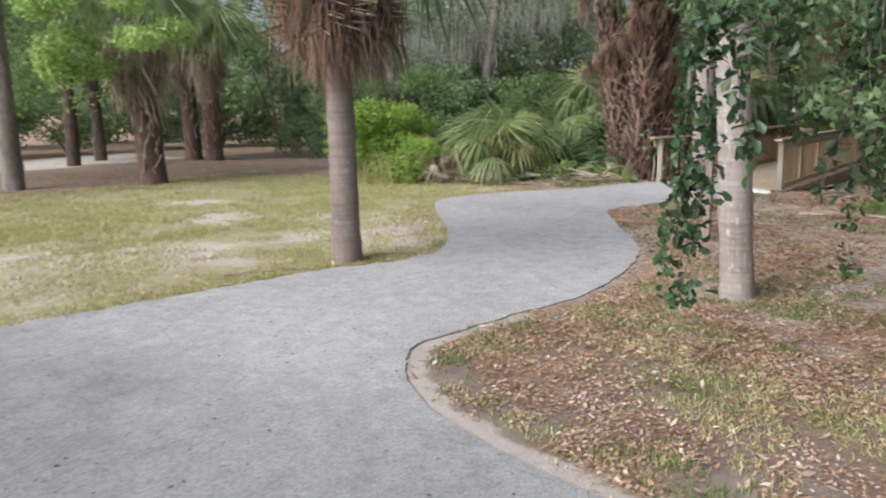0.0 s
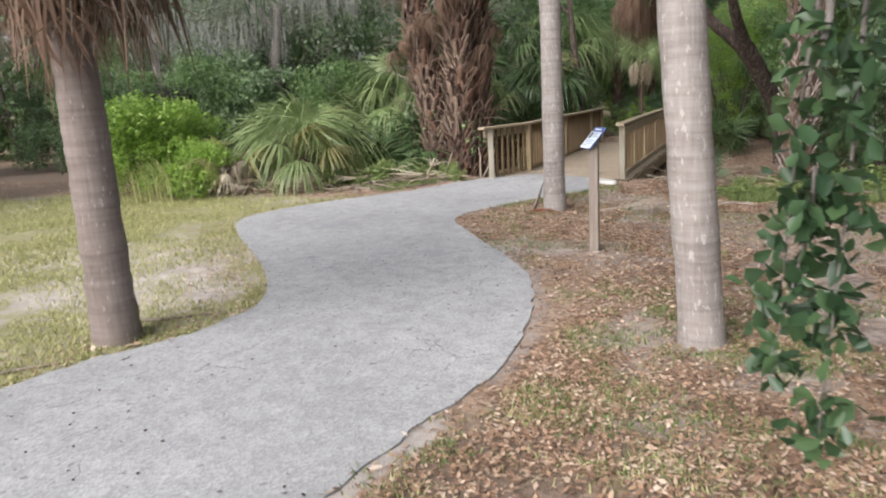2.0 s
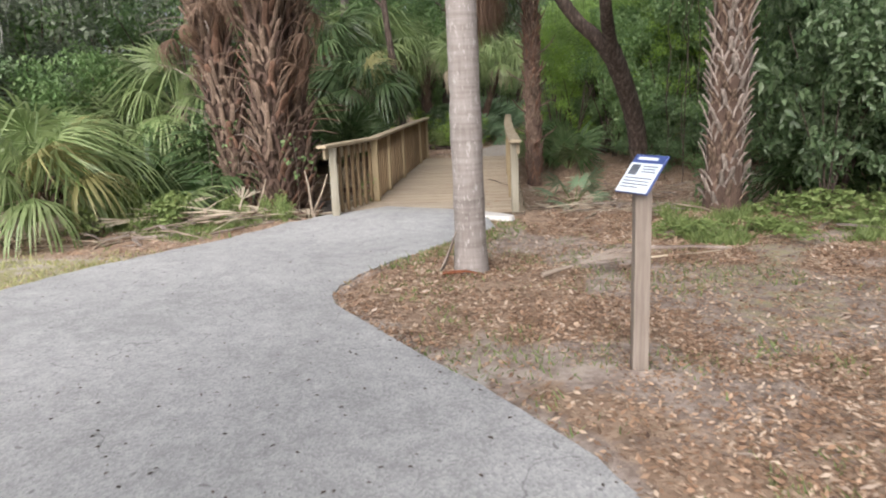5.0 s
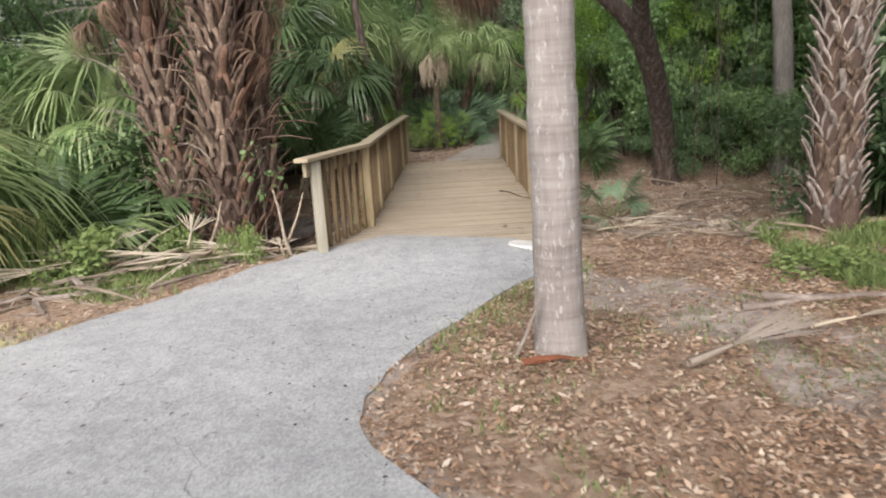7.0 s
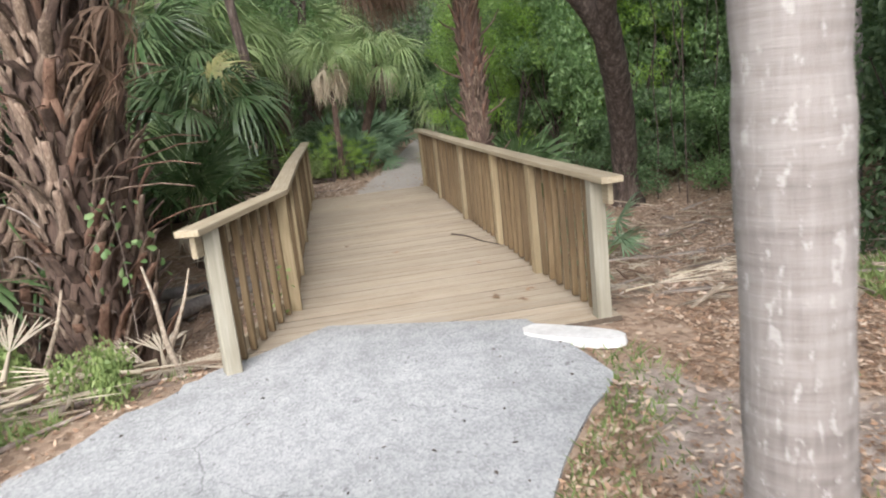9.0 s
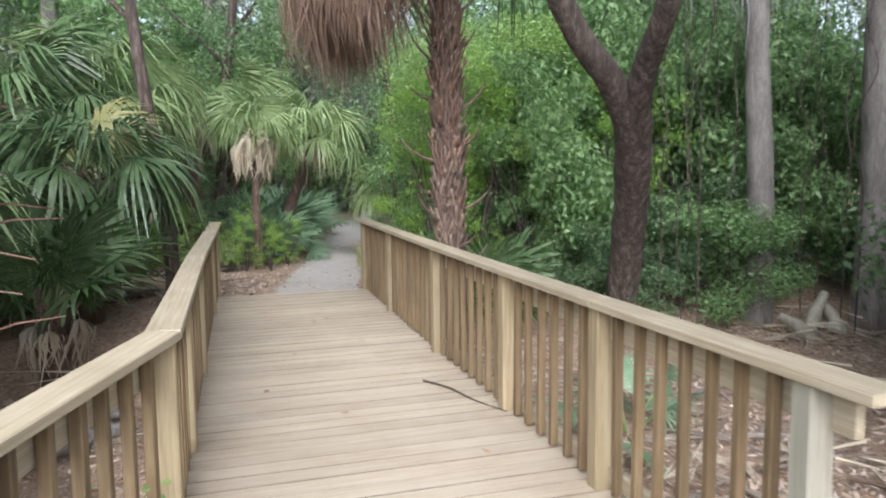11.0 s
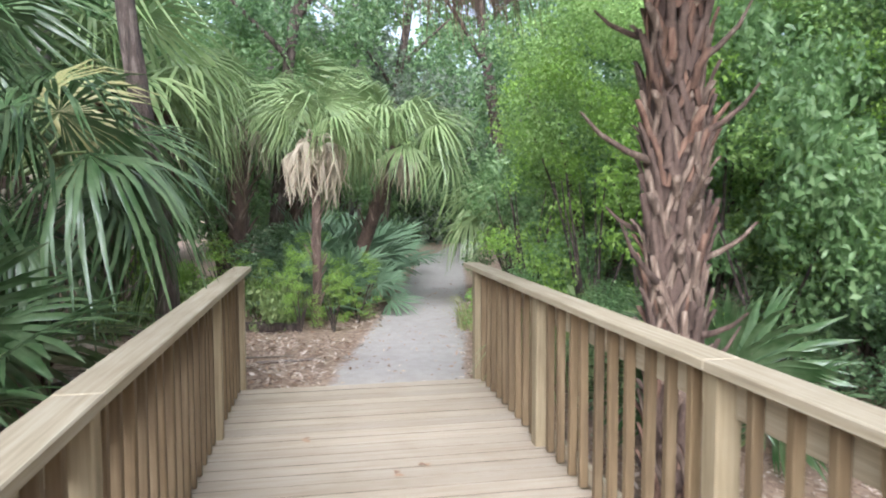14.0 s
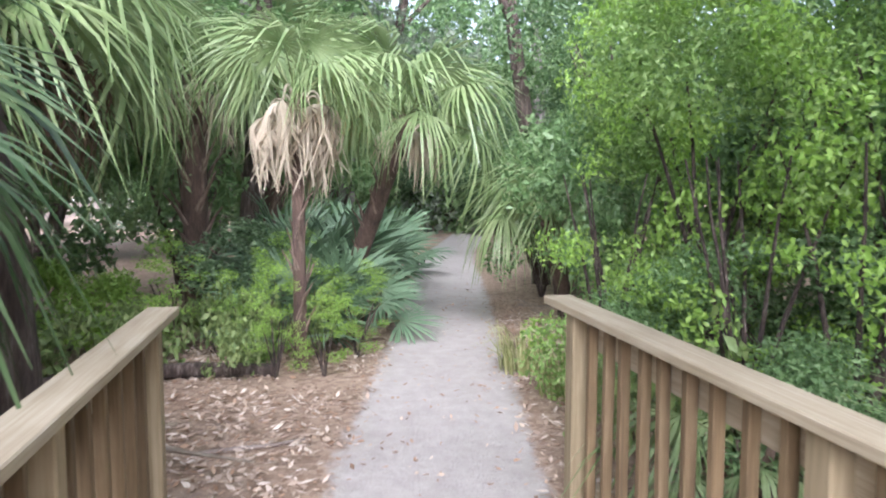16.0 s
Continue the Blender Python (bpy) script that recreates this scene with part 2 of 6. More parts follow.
BOOT_GREY = rough_mat("grey_leaf_base", (0.13, 0.10, 0.084), (0.26, 0.214, 0.182), (0.42, 0.36, 0.318), 2, 5, (16, 16, 2.4), 0.92, 0.8, 0.012, 0.5)
FIBRE = rough_mat("palm_fibre", (0.045, 0.028, 0.022), (0.11, 0.07, 0.052), (0.19, 0.125, 0.095), 2, 12, (5, 5, 1.2), 0.95, 0.9, 0.03)
FROND = leaf_mat("palm_frond_green", (0.016, 0.036, 0.012), (0.052, 0.098, 0.032), (0.22, 0.275, 0.145), 0.24, 0.24)
FROND_LIGHT = leaf_mat("palm_frond_light_green", (0.055, 0.10, 0.032), (0.195, 0.28, 0.10), (0.49, 0.55, 0.29), 0.34, 0.35)
FROND_BLUE = leaf_mat("palmetto_blue_green", (0.07, 0.125, 0.065), (0.145, 0.23, 0.125), (0.3, 0.40, 0.25), 0.42, 0.22)
FROND_YELLOW = leaf_mat("palm_frond_yellowing", (0.117, 0.126, 0.036), (0.225, 0.216, 0.077), (0.360, 0.324, 0.153), 0.5, 0.25)
FROND_DEAD = leaf_mat("palm_frond_dead_brown", (0.085, 0.047, 0.03), (0.175, 0.11, 0.072), (0.31, 0.222, 0.155), 0.75, 0.12, 0.5)
FROND_GREY = leaf_mat("palm_frond_dead_grey", (0.19, 0.145, 0.11), (0.31, 0.25, 0.20), (0.45, 0.385, 0.325), 0.75, 0.12, 0.5)
FROND_TAN = leaf_mat("palm_frond_dead_tan", (0.33, 0.265, 0.18), (0.5, 0.42, 0.31), (0.68, 0.6, 0.48), 0.75, 0.15, 0.4)
LEAF_DARK = leaf_mat("leaf_dark_green", (0.062, 0.112, 0.05), (0.15, 0.235, 0.105), (0.32, 0.42, 0.22), 0.4, 0.5)
LEAF_OAK = leaf_mat("oak_leaf_glossy_dark", (0.02, 0.045, 0.02), (0.045, 0.088, 0.036), (0.10, 0.16, 0.065), 0.35, 0.25)
LEAF_GLOSSY = leaf_mat("leaf_glossy_green", (0.035, 0.075, 0.028), (0.15, 0.225, 0.105), (0.36, 0.44, 0.28), 0.34, 0.45)
LEAF_MID = leaf_mat("leaf_mid_green", (0.085, 0.15, 0.055), (0.19, 0.30, 0.115), (0.38, 0.50, 0.24), 0.4, 0.5)
LEAF_GREY = leaf_mat("leaf_grey_green", (0.125, 0.155, 0.1), (0.225, 0.265, 0.18), (0.38, 0.42, 0.31), 0.55, 0.5)
LEAF_BRIGHT = leaf_mat("leaf_bright_green", (0.15, 0.25, 0.06), (0.29, 0.43, 0.12), (0.48, 0.60, 0.24), 0.4, 0.5)
LEAF_LIME = leaf_mat("leaf_lime_green", (0.2, 0.34, 0.05), (0.31, 0.47, 0.09), (0.45, 0.60, 0.16), 0.4, 0.5)
MOSS = leaf_mat("spanish_moss", (0.18, 0.18, 0.16), (0.28, 0.28, 0.255), (0.4, 0.4, 0.365), 0.9, 0.15)
GRASS = leaf_mat("grass_blade", (0.192, 0.216, 0.072), (0.396, 0.396, 0.168), (0.660, 0.600, 0.360), 0.7, 0.3)
GRASS_GREEN = leaf_mat("weed_green", (0.11, 0.165, 0.05), (0.205, 0.275, 0.085), (0.36, 0.41, 0.17), 0.6, 0.3)
FALLEN_PALE = leaf_mat("fallen_leaf_bleached", (0.2, 0.135, 0.095), (0.45, 0.34, 0.26), (0.72, 0.63, 0.54), 0.8, 0.1)
FALLEN = leaf_mat("fallen_leaf", (0.06, 0.036, 0.026), (0.38, 0.235, 0.145), (0.74, 0.62, 0.49), 0.8, 0.1)
TWIG = rough_mat("dry_twig", (0.12, 0.085, 0.07), (0.24, 0.19, 0.16), (0.40, 0.34, 0.29), 3, 20, (1, 1, 1), 0.9)
PLANK = wood_mat("deck_board_treated_pine", (0.27, 0.195, 0.122), (0.41, 0.332, 0.24), (0.52, 0.45, 0.36), 0, 0.75, 30, 0.2)
# Dark board sides: most of the shade between boards is in this colour.
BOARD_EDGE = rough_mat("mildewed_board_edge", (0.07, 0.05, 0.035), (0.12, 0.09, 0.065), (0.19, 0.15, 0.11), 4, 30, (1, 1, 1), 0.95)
POST = wood_mat("post_treated_pine", (0.15, 0.108, 0.056), (0.265, 0.202, 0.115), (0.375, 0.3, 0.19), 2)
# Redder pine, darkened so that the balusters' shade is in the colour.
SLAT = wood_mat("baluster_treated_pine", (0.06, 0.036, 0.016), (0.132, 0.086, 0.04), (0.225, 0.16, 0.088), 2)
WEATHERED = wood_mat("weathered_post_timber", (0.13, 0.10, 0.08), (0.22, 0.18, 0.15), (0.32, 0.275, 0.235), 2)
PALE_POST = wood_mat("bleached_post_timber", (0.165, 0.14, 0.098), (0.265, 0.24, 0.185), (0.37, 0.345, 0.285), 2)
RUST = rough_mat("rust_brown_sheath", (0.16, 0.05, 0.022), (0.27, 0.095, 0.045), (0.38, 0.16, 0.085), 5, 30)
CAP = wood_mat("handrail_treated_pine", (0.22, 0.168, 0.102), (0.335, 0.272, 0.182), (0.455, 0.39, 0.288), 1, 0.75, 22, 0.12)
WHITE_STONE = rough_mat("pale_concrete", (0.5, 0.48, 0.45), (0.62, 0.6, 0.57), (0.72, 0.7, 0.68), 4, 30)
DARK_METAL = rough_mat("sign_frame_blue", (0.03, 0.05, 0.16), (0.05, 0.08, 0.24), (0.08, 0.12, 0.32), 3, 30, rough=0.4, relief=0.05)
SIGN_FACE = rough_mat("sign_face_pale_blue", (0.55, 0.62, 0.72), (0.66, 0.72, 0.80), (0.75, 0.8, 0.86), 4, 20, rough=0.3, relief=0.03)
SIGN_INK = rough_mat("sign_ink", (0.06, 0.07, 0.09), (0.10, 0.11, 0.13), (0.16, 0.17, 0.2), 4, 20, rough=0.4, relief=0.03)


# ---------------- mesh helpers ----------------


def mesh_of(name, verts, faces, mats, smooth=False, index=None):
    """A mesh from an array of corners and a list of face arrays (triangles or quads)."""
    V = np.asarray(verts, dtype=np.float32).reshape(-1, 3)
    blocks = [np.asarray(f, dtype=np.int32) for f in (faces if isinstance(faces, list) else [faces])]
    me = bpy.data.meshes.new(name)
    loops = np.concatenate([f.ravel() for f in blocks])
    sizes = np.concatenate([np.full(len(f), f.shape[1], dtype=np.int32) for f in blocks])
    me.vertices.add(len(V))
    me.vertices.foreach_set("co", V.ravel())
    me.loops.add(len(loops))
    me.loops.foreach_set("vertex_index", loops)
    me.polygons.add(len(sizes))
    me.polygons.foreach_set("loop_start", np.concatenate([[0], np.cumsum(sizes)[:-1]]).astype(np.int32))
    for m in mats if isinstance(mats, (list, tuple)) else [mats]:
        me.materials.append(m)
    if index is not None:
        me.polygons.foreach_set("material_index", np.asarray(index, dtype=np.int32))
    if smooth:
        me.polygons.foreach_set("use_smooth", np.ones(len(sizes), dtype=bool))
    me.update(calc_edges=True)
    me.validate()
    return me


def thing(name, m, label, category, group="", kind=""):
    ob = new(name)
    ob.empty_display_size = 0.2
    ob.matrix_basis = m
    return tagged(ob, label, category, group, kind)


def child(name, me, parent, m=None, label=""):
    ob = new(name, me)
    ob.parent = parent
    if m is not None:
        ob.matrix_basis = m
    return tagged(ob, label)


def value_noise(x, y, scale, seed=0):
    """Smooth noise from 0 to 1 on the plan."""
    r = np.random.default_rng(100 + seed).random((64, 64))
    u, v = np.asarray(x) * scale, np.asarray(y) * scale
    i, j = np.floor(u).astype(int), np.floor(v).astype(int)
    a, b = u - i, v - j
    a, b = a * a * (3 - 2 * a), b * b * (3 - 2 * b)
    g = lambda p, q: r[p % 64, q % 64]
    return (g(i, j) * (1 - a) + g(i + 1, j) * a) * (1 - b) + (g(i, j + 1) * (1 - a) + g(i + 1, j + 1) * a) * b


def step(a, b, x):
    t = np.clip((np.asarray(x, dtype=float) - a) / (b - a), 0, 1)
    return t * t * (3 - 2 * t)


def box_mesh(name, sx, sy, sz, mat, bevel=0.006, jitter=0.0, seed=0):
    """A box with bevelled edges, its base centre at the origin."""
    bm = bmesh.new()
    bmesh.ops.create_cube(bm, size=1.0)
    r = random.Random(seed)
    for v in bm.verts:
        v.co = Vector((v.co.x * sx + r.uniform(-jitter, jitter), v.co.y * sy + r.uniform(-jitter, jitter), (v.co.z + 0.5) * sz))
    bmesh.ops.bevel(bm, geom=list(bm.edges), offset=bevel, segments=1, affect="EDGES")
    me = bpy.data.meshes.new(name)
    bm.to_mesh(me)
    bm.free()
    me.materials.append(mat)
    return me


def tube(path, radii, sides=10, wobble=0.0, seed=0, closed_top=True):
    """Corners and quads of a round limb along a list of points."""
    P = np.asarray(path, dtype=float)
    R = np.asarray(radii, dtype=float)
    T = np.gradient(P, axis=0)
    T /= np.linalg.norm(T, axis=1, keepdims=True) + 1e-9
    ref = np.array([1.0, 0.13, 0.07])
    A = np.cross(T, ref)
    A /= np.linalg.norm(A, axis=1, keepdims=True) + 1e-9
    B = np.cross(T, A)
    ang = np.linspace(0, 2 * np.pi, sides, endpoint=False)
    r = np.random.default_rng(seed)
    rr = R[:, None] * (1 + wobble * (r.random((len(P), sides)) - 0.5))
    V = P[:, None, :] + rr[..., None] * (np.cos(ang)[None, :, None] * A[:, None, :] + np.sin(ang)[None, :, None] * B[:, None, :])
    n = len(P)
    i, j = np.meshgrid(np.arange(n - 1), np.arange(sides), indexing="ij")
    k = (j + 1) % sides
    F = np.stack([i * sides + j, i * sides + k, (i + 1) * sides + k, (i + 1) * sides + j], -1).reshape(-1, 4)
    return V.reshape(-1, 3), F


def join(pieces):
    Vs, Fs, off = [], [], 0
    for V, F in pieces:
        Vs.append(V)
        Fs.append(F + off)
        off += len(V)
    return np.concatenate(Vs), np.concatenate(Fs)


def smooth_line(pts, per=8):
    """Catmull-Rom through the points."""
    P = np.asarray(pts, dtype=float)
    Q = np.vstack([2 * P[0] - P[1], P, 2 * P[-1] - P[-2]])
    out = []
    for i in range(1, len(Q) - 2):
        t = np.linspace(0, 1, per, endpoint=False)[:, None]
        a, b, c, d = Q[i - 1], Q[i], Q[i + 1], Q[i + 2]
        out.append(0.5 * (2 * b + (c - a) * t + (2 * a - 5 * b + 4 * c - d) * t ** 2 + (3 * b - a - 3 * c + d) * t ** 3))
    out.append(P[-1:])
    return np.concatenate(out)


# ---------------- the plan ----------------
WEST = [(-6.9, -9), (-6.8, -6), (-6.75, -4), (-6.7, -2), (-6.6, -0.5), (-6.52, 0.8), (-6.45, 2.05), (-6.30, 2.92), (-6.10, 3.97), (-5.88, 5.1), (-5.58, 5.8), (-5.60, 6.65),
        (-6.3, 7.65), (-7.75, 9.1), (-8.42, 9.95), (-8.62, 10.6), (-8.3, 11.6), (-7.65, 12.6), (-6.7, 13.75), (-6.15, 14.3)]
EAST = [(12, -9), (12, -4), (12, 0.6), (8, 1.5), (4, 2.1), (1, 2.45), (-1.38, 2.70), (-2.38, 2.89), (-2.9, 3.14), (-3.25, 3.47), (-3.43, 3.86), (-3.36, 4.5),
        (-3.19, 5.3), (-3.17, 6.3), (-3.32, 7.1), (-3.78, 8.24), (-4.78, 9.65), (-5.40, 10.8), (-4.84, 12.1), (-4.0, 13.35)]
WEST_L, EAST_L = smooth_line(WEST), smooth_line(EAST)
TRAIL = smooth_line([(-4.35, 21.7), (-4.2, 22.6), (-3.75, 24.5), (-3.3, 26.5), (-2.5, 30.0), (-1.5, 34.5), (0.2, 40.0), (3.0, 48.0)], 6)


def inside_asphalt(x, y):
    poly = np.vstack([WEST_L, [(-5.5, 14.84), (-4.22, 14.30)], EAST_L[::-1]])
    x, y = np.asarray(x, float), np.asarray(y, float)
    hit = np.zeros(x.shape, bool)
    x0, y0 = poly[-1]
    for x1, y1 in poly:
        c = ((y1 > y) != (y0 > y)) & (x < (x0 - x1) * (y - y1) / (y0 - y1 + 1e-12) + x1)
        hit ^= c
        x0, y0 = x1, y1
    return hit


def line_distance(x, y, line):
    x, y = np.asarray(x, float), np.asarray(y, float)
    best = np.full(x.shape, 1e9)
    for (ax, ay), (bx, by) in zip(line[:-1], line[1:]):
        dx, dy = bx - ax, by - ay
        t = np.clip(((x - ax) * dx + (y - ay) * dy) / (dx * dx + dy * dy + 1e-12), 0, 1)
        best = np.minimum(best, np.hypot(x - ax - t * dx, y - ay - t * dy))
    return best


def ground_z(x, y):
    """Height of the ground: nearly flat, with a dry ditch under the bridge."""
    x, y = np.asarray(x, float), np.asarray(y, float)
    z = -0.065 + 0.05 * (value_noise(x, y, 0.23, 1) - 0.5) + 0.03 * (value_noise(x, y, 1.1, 2) - 0.5)
    depth = 0.34 + 0.34 * step(-4.5, -7.0, x)
    z = z - depth * step(14.3, 16.2, y) * (1 - step(19.0, 21.6, y)) * (1 - step(3, 9, x)) * (1 - step(-11, -16, x))
    z = z + 0.05 * step(21.4, 22.3, y) * (1 - step(1.5, 4.0, np.abs(x + 4.5)))
    z = z + 0.07 * step(13.2, 14.4, y) * (1 - step(14.4, 15.0, y)) * (1 - step(0.9, 2.2, np.abs(x + 4.8)))
    near = np.minimum(line_distance(x, y, WEST_L), line_distance(x, y, EAST_L))
    lip = step(0.7, 0.15, near) * step(14.6, 13.8, y)
    z = z * (1 - lip) + (asphalt_z(x, y) - 0.012) * lip
    far = np.hypot(x + 4, y - 12)
    return z + 0.25 * step(40, 120, far) * value_noise(x, y, 0.03, 3)


def asphalt_z(x, y):
    return -0.045 + 0.072 * step(13.0, 14.2, y) + 0.012 * (value_noise(x, y, 0.5, 9) - 0.5)


def gz(x, y):
    return float(ground_z(np.array([x]), np.array([y]))[0])


# ---------------- ground ----------------
def worn_soil(x, y):
    """Where the leaf litter thins out to bare soil, 0 to 1."""
    k = 0.55 * value_noise(x, y, 0.9, 50) + 0.45 * value_noise(x, y, 2.9, 51)
    k = k + 0.13 * np.exp(-((x + 2.3) ** 2 + (y - 9.6) ** 2) / 1.2) - 0.03
    for px, py, wide in ((-2.7, 12.0, 0.55), (-1.7, 11.0, 0.8), (-2.9, 10.7, 0.4), (-1.0, 10.2, 0.7), (-3.6, 12.6, 0.3)):
        k = k + 0.26 * np.exp(-((x - px) ** 2 + (y - py) ** 2) / wide)
    return step(0.52, 0.70, k)


def build_ground():
    far = [25, 35, 50, 80, 140, 260, 500, 900]
    xs = np.concatenate([-14 - np.array(far[::-1]), np.arange(-38, -14, 0.6), np.arange(-14, 4, 0.13), np.arange(4, 24, 0.6), 4 + np.array(far)])
    ys = np.concatenate([-3 - np.array(far[::-1]), np.arange(-27, 0, 0.8), np.arange(0, 30, 0.13), np.arange(30, 52, 0.5), 30 + np.array(far)])
    X, Y = np.meshgrid(np.unique(xs), np.unique(ys), indexing="xy")
    Z = ground_z(X, Y)
    tar = inside_asphalt(X, Y)
    Z = np.where(tar, np.minimum(Z, asphalt_z(X, Y) - 0.018), Z)
    ny, nx = X.shape
    i, j = np.meshgrid(np.arange(ny - 1), np.arange(nx - 1), indexing="ij")
    F = np.stack([i * nx + j, i * nx + j + 1, (i + 1) * nx + j + 1, (i + 1) * nx + j], -1).reshape(-1, 4)
    me = mesh_of("ground", np.stack([X, Y, Z], -1), F, GROUND, True)
    x, y = X.ravel(), Y.ravel()
    n1, n2 = value_noise(x, y, 0.45, 4), value_noise(x, y, 1.6, 5)
    blot = 0.6 * n1 + 0.4 * n2
    lawn = step(-5.0, -6.2, x) * step(-17.0, -14.5, x) * step(13.2, 11.6, y)
    east_weeds = step(-3.5, -2.0, x) * step(1.5, 2.6, y) * step(15.0, 13.0, y)
    shore = line_distance(x, y, WEST_L)
    shore_e = line_distance(x, y, EAST_L)
    n3 = value_noise(x, y, 3.4, 44)
    sandy = sum(np.exp(-((x - px) / 1.0) ** 2 - ((y - py) / 0.55) ** 2) for px, py in ((-8.1, 4.6), (-6.9, 7.4), (-9.0, 7.6), (-12.2, 7.4), (-9.3, 3.6), (-8.7, 2.8), (-7.3, 8.6), (-10.6, 6.4), (-7.0, 6.6)))
    grass = lawn * np.clip(0.60 + 0.7 * (0.4 * n1 + 0.3 * n2 + 0.3 * n3 - 0.5) - 0.7 * sandy + 0.12 * step(-9.0, -11.0, x), 0.05, 1) + 0.45 * east_weeds * step(0.42, 0.7, blot) + 0.3 * step(-36, -40, x)
    grass = np.maximum(grass, 0.9 * step(0.5, 0.1, shore) * step(12.5, 11, y) * n2)
    litter = (1 - lawn) * (0.5 + 0.5 * step(0.2, 0.45, 0.5 * value_noise(x, y, 0.6, 6) + 0.5 * value_noise(x, y, 2.0, 7)))
    litter = np.where((x < -24) & (x > -29.5), 0.0, litter)
    bare = worn_soil(x, y) * step(-4.8, -4.0, x) * step(3.0, 2.0, x) * step(14.0, 13.0, y)
    litter = litter * (1 - 0.75 * bare)
    litter = litter * (1 - 0.85 * step(0.22, 0.02, shore_e) * step(0.35, 0.6, n1))
    trail = step(0.82, 0.3, line_distance(x, y, TRAIL))
    trail = np.maximum(trail, step(0.22, 0.08, shore_e) * step(5.4, 4.4, y) * (0.6 + 0.8 * n2) * step(-6, -4, x))
    trail = np.maximum(trail, step(0.4, 0.05, shore_e) * step(8.4, 9.0, y) * step(10.4, 9.8, y) * (0.3 + 0.9 * n2))
    humus = step(13.6, 15.2, y) * step(29.0, 25.5, y) * (0.5 + 0.5 * n1) + 0.7 * step(-14.0, -17.0, x) * step(-24.6, -23.4, x) + 0.8 * step(-29.0, -30.5, x)
    # Darker brown tone near the start and on the ground beyond the lawn.
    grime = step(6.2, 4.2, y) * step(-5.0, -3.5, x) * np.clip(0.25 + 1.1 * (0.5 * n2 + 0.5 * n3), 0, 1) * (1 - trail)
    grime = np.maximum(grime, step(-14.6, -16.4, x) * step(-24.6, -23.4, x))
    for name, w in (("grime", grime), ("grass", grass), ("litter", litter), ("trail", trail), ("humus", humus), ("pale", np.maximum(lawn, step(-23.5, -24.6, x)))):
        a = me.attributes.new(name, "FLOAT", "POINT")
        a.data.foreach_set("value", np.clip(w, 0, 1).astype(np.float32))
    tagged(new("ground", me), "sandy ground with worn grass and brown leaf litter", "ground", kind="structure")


def build_asphalt():
    n = len(WEST_L)
    r = np.random.default_rng(3)
    m = 14
    rows = []
    for k in range(n):
        w, e = WEST_L[k], EAST_L[k]
        d = (e - w) / (np.linalg.norm(e - w) + 1e-9)
        ragged = [float(value_noise(np.array([p[0]]), np.array([p[1]]), 2.6, 80)[0]) - 0.5 for p in (w, e)]
        w = w + d * (r.normal(0, 0.016) + 0.07 * ragged[0])
        e = e + d * (r.normal(0, 0.014) + 0.09 * ragged[1])
        t = np.linspace(0, 1, m)[:, None]
        rows.append(w + (e - w) * t)
    for f in np.linspace(0.25, 1, 6):
        a = np.array((-6.15, 14.3)) * (1 - f) + np.array((-5.5, 14.84)) * f
        b = np.array((-4.0, 13.35)) * (1 - f) + np.array((-4.22, 14.30)) * f
        t = np.linspace(0, 1, m)[:, None]
        rows.append(a + (b - a) * t)
    G = np.array(rows)
    Z = asphalt_z(G[..., 0], G[..., 1])
    top = np.concatenate([G, Z[..., None]], -1)
    skirt = lambda c: np.concatenate([c[:, :2], c[:, 2:] - 0.07], -1)
    left, right = top[:, 0].copy(), top[:, -1].copy()
    left[:, :2] += (top[:, 0] - top[:, 1])[:, :2] * 0.02
    right[:, :2] += (top[:, -1] - top[:, -2])[:, :2] * 0.02
    full = np.concatenate([skirt(left)[:, None], top[:, :1], top, top[:, -1:], skirt(right)[:, None]], 1)
    ny, nx = full.shape[:2]
    i, j = np.meshgrid(np.arange(ny - 1), np.arange(nx - 1), indexing="ij")
    own = (j != 1) & (j != nx - 3)
    F = np.stack([i * nx + j, i * nx + j + 1, (i + 1) * nx + j + 1, (i + 1) * nx + j], -1)[own]
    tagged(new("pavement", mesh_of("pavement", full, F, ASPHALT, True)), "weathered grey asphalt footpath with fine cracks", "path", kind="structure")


build_ground()
build_asphalt()


# ---------------- the timber footbridge ----------------
DECK, CAPZ = 0.02, 0.955
RIGHT = [(-3.75, 14.14), (-3.76, 15.44), (-3.745, 16.68), (-3.735, 18.3), (-3.69, 20.25), (-3.655, 21.93)]
LEFT = [(-6.09, 14.22), (-5.73, 15.42), (-5.715, 16.6), (-5.68, 18.25), (-5.615, 20.75), (-5.565, 21.95)]


def along(a, b, z, length=None):
    """A pose at the middle of a-b with y along it."""
    dx, dy = b[0] - a[0], b[1] - a[1]
    return pose((a[0] + b[0]) / 2, (a[1] + b[1]) / 2, z, 0, 0, math.degrees(math.atan2(-dx, dy)))


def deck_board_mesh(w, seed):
    """A deck board with sawn edges coloured dark for gap shade and dirt."""
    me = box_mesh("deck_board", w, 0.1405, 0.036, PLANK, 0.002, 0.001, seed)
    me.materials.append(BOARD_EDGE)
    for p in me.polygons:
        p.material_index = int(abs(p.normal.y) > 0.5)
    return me


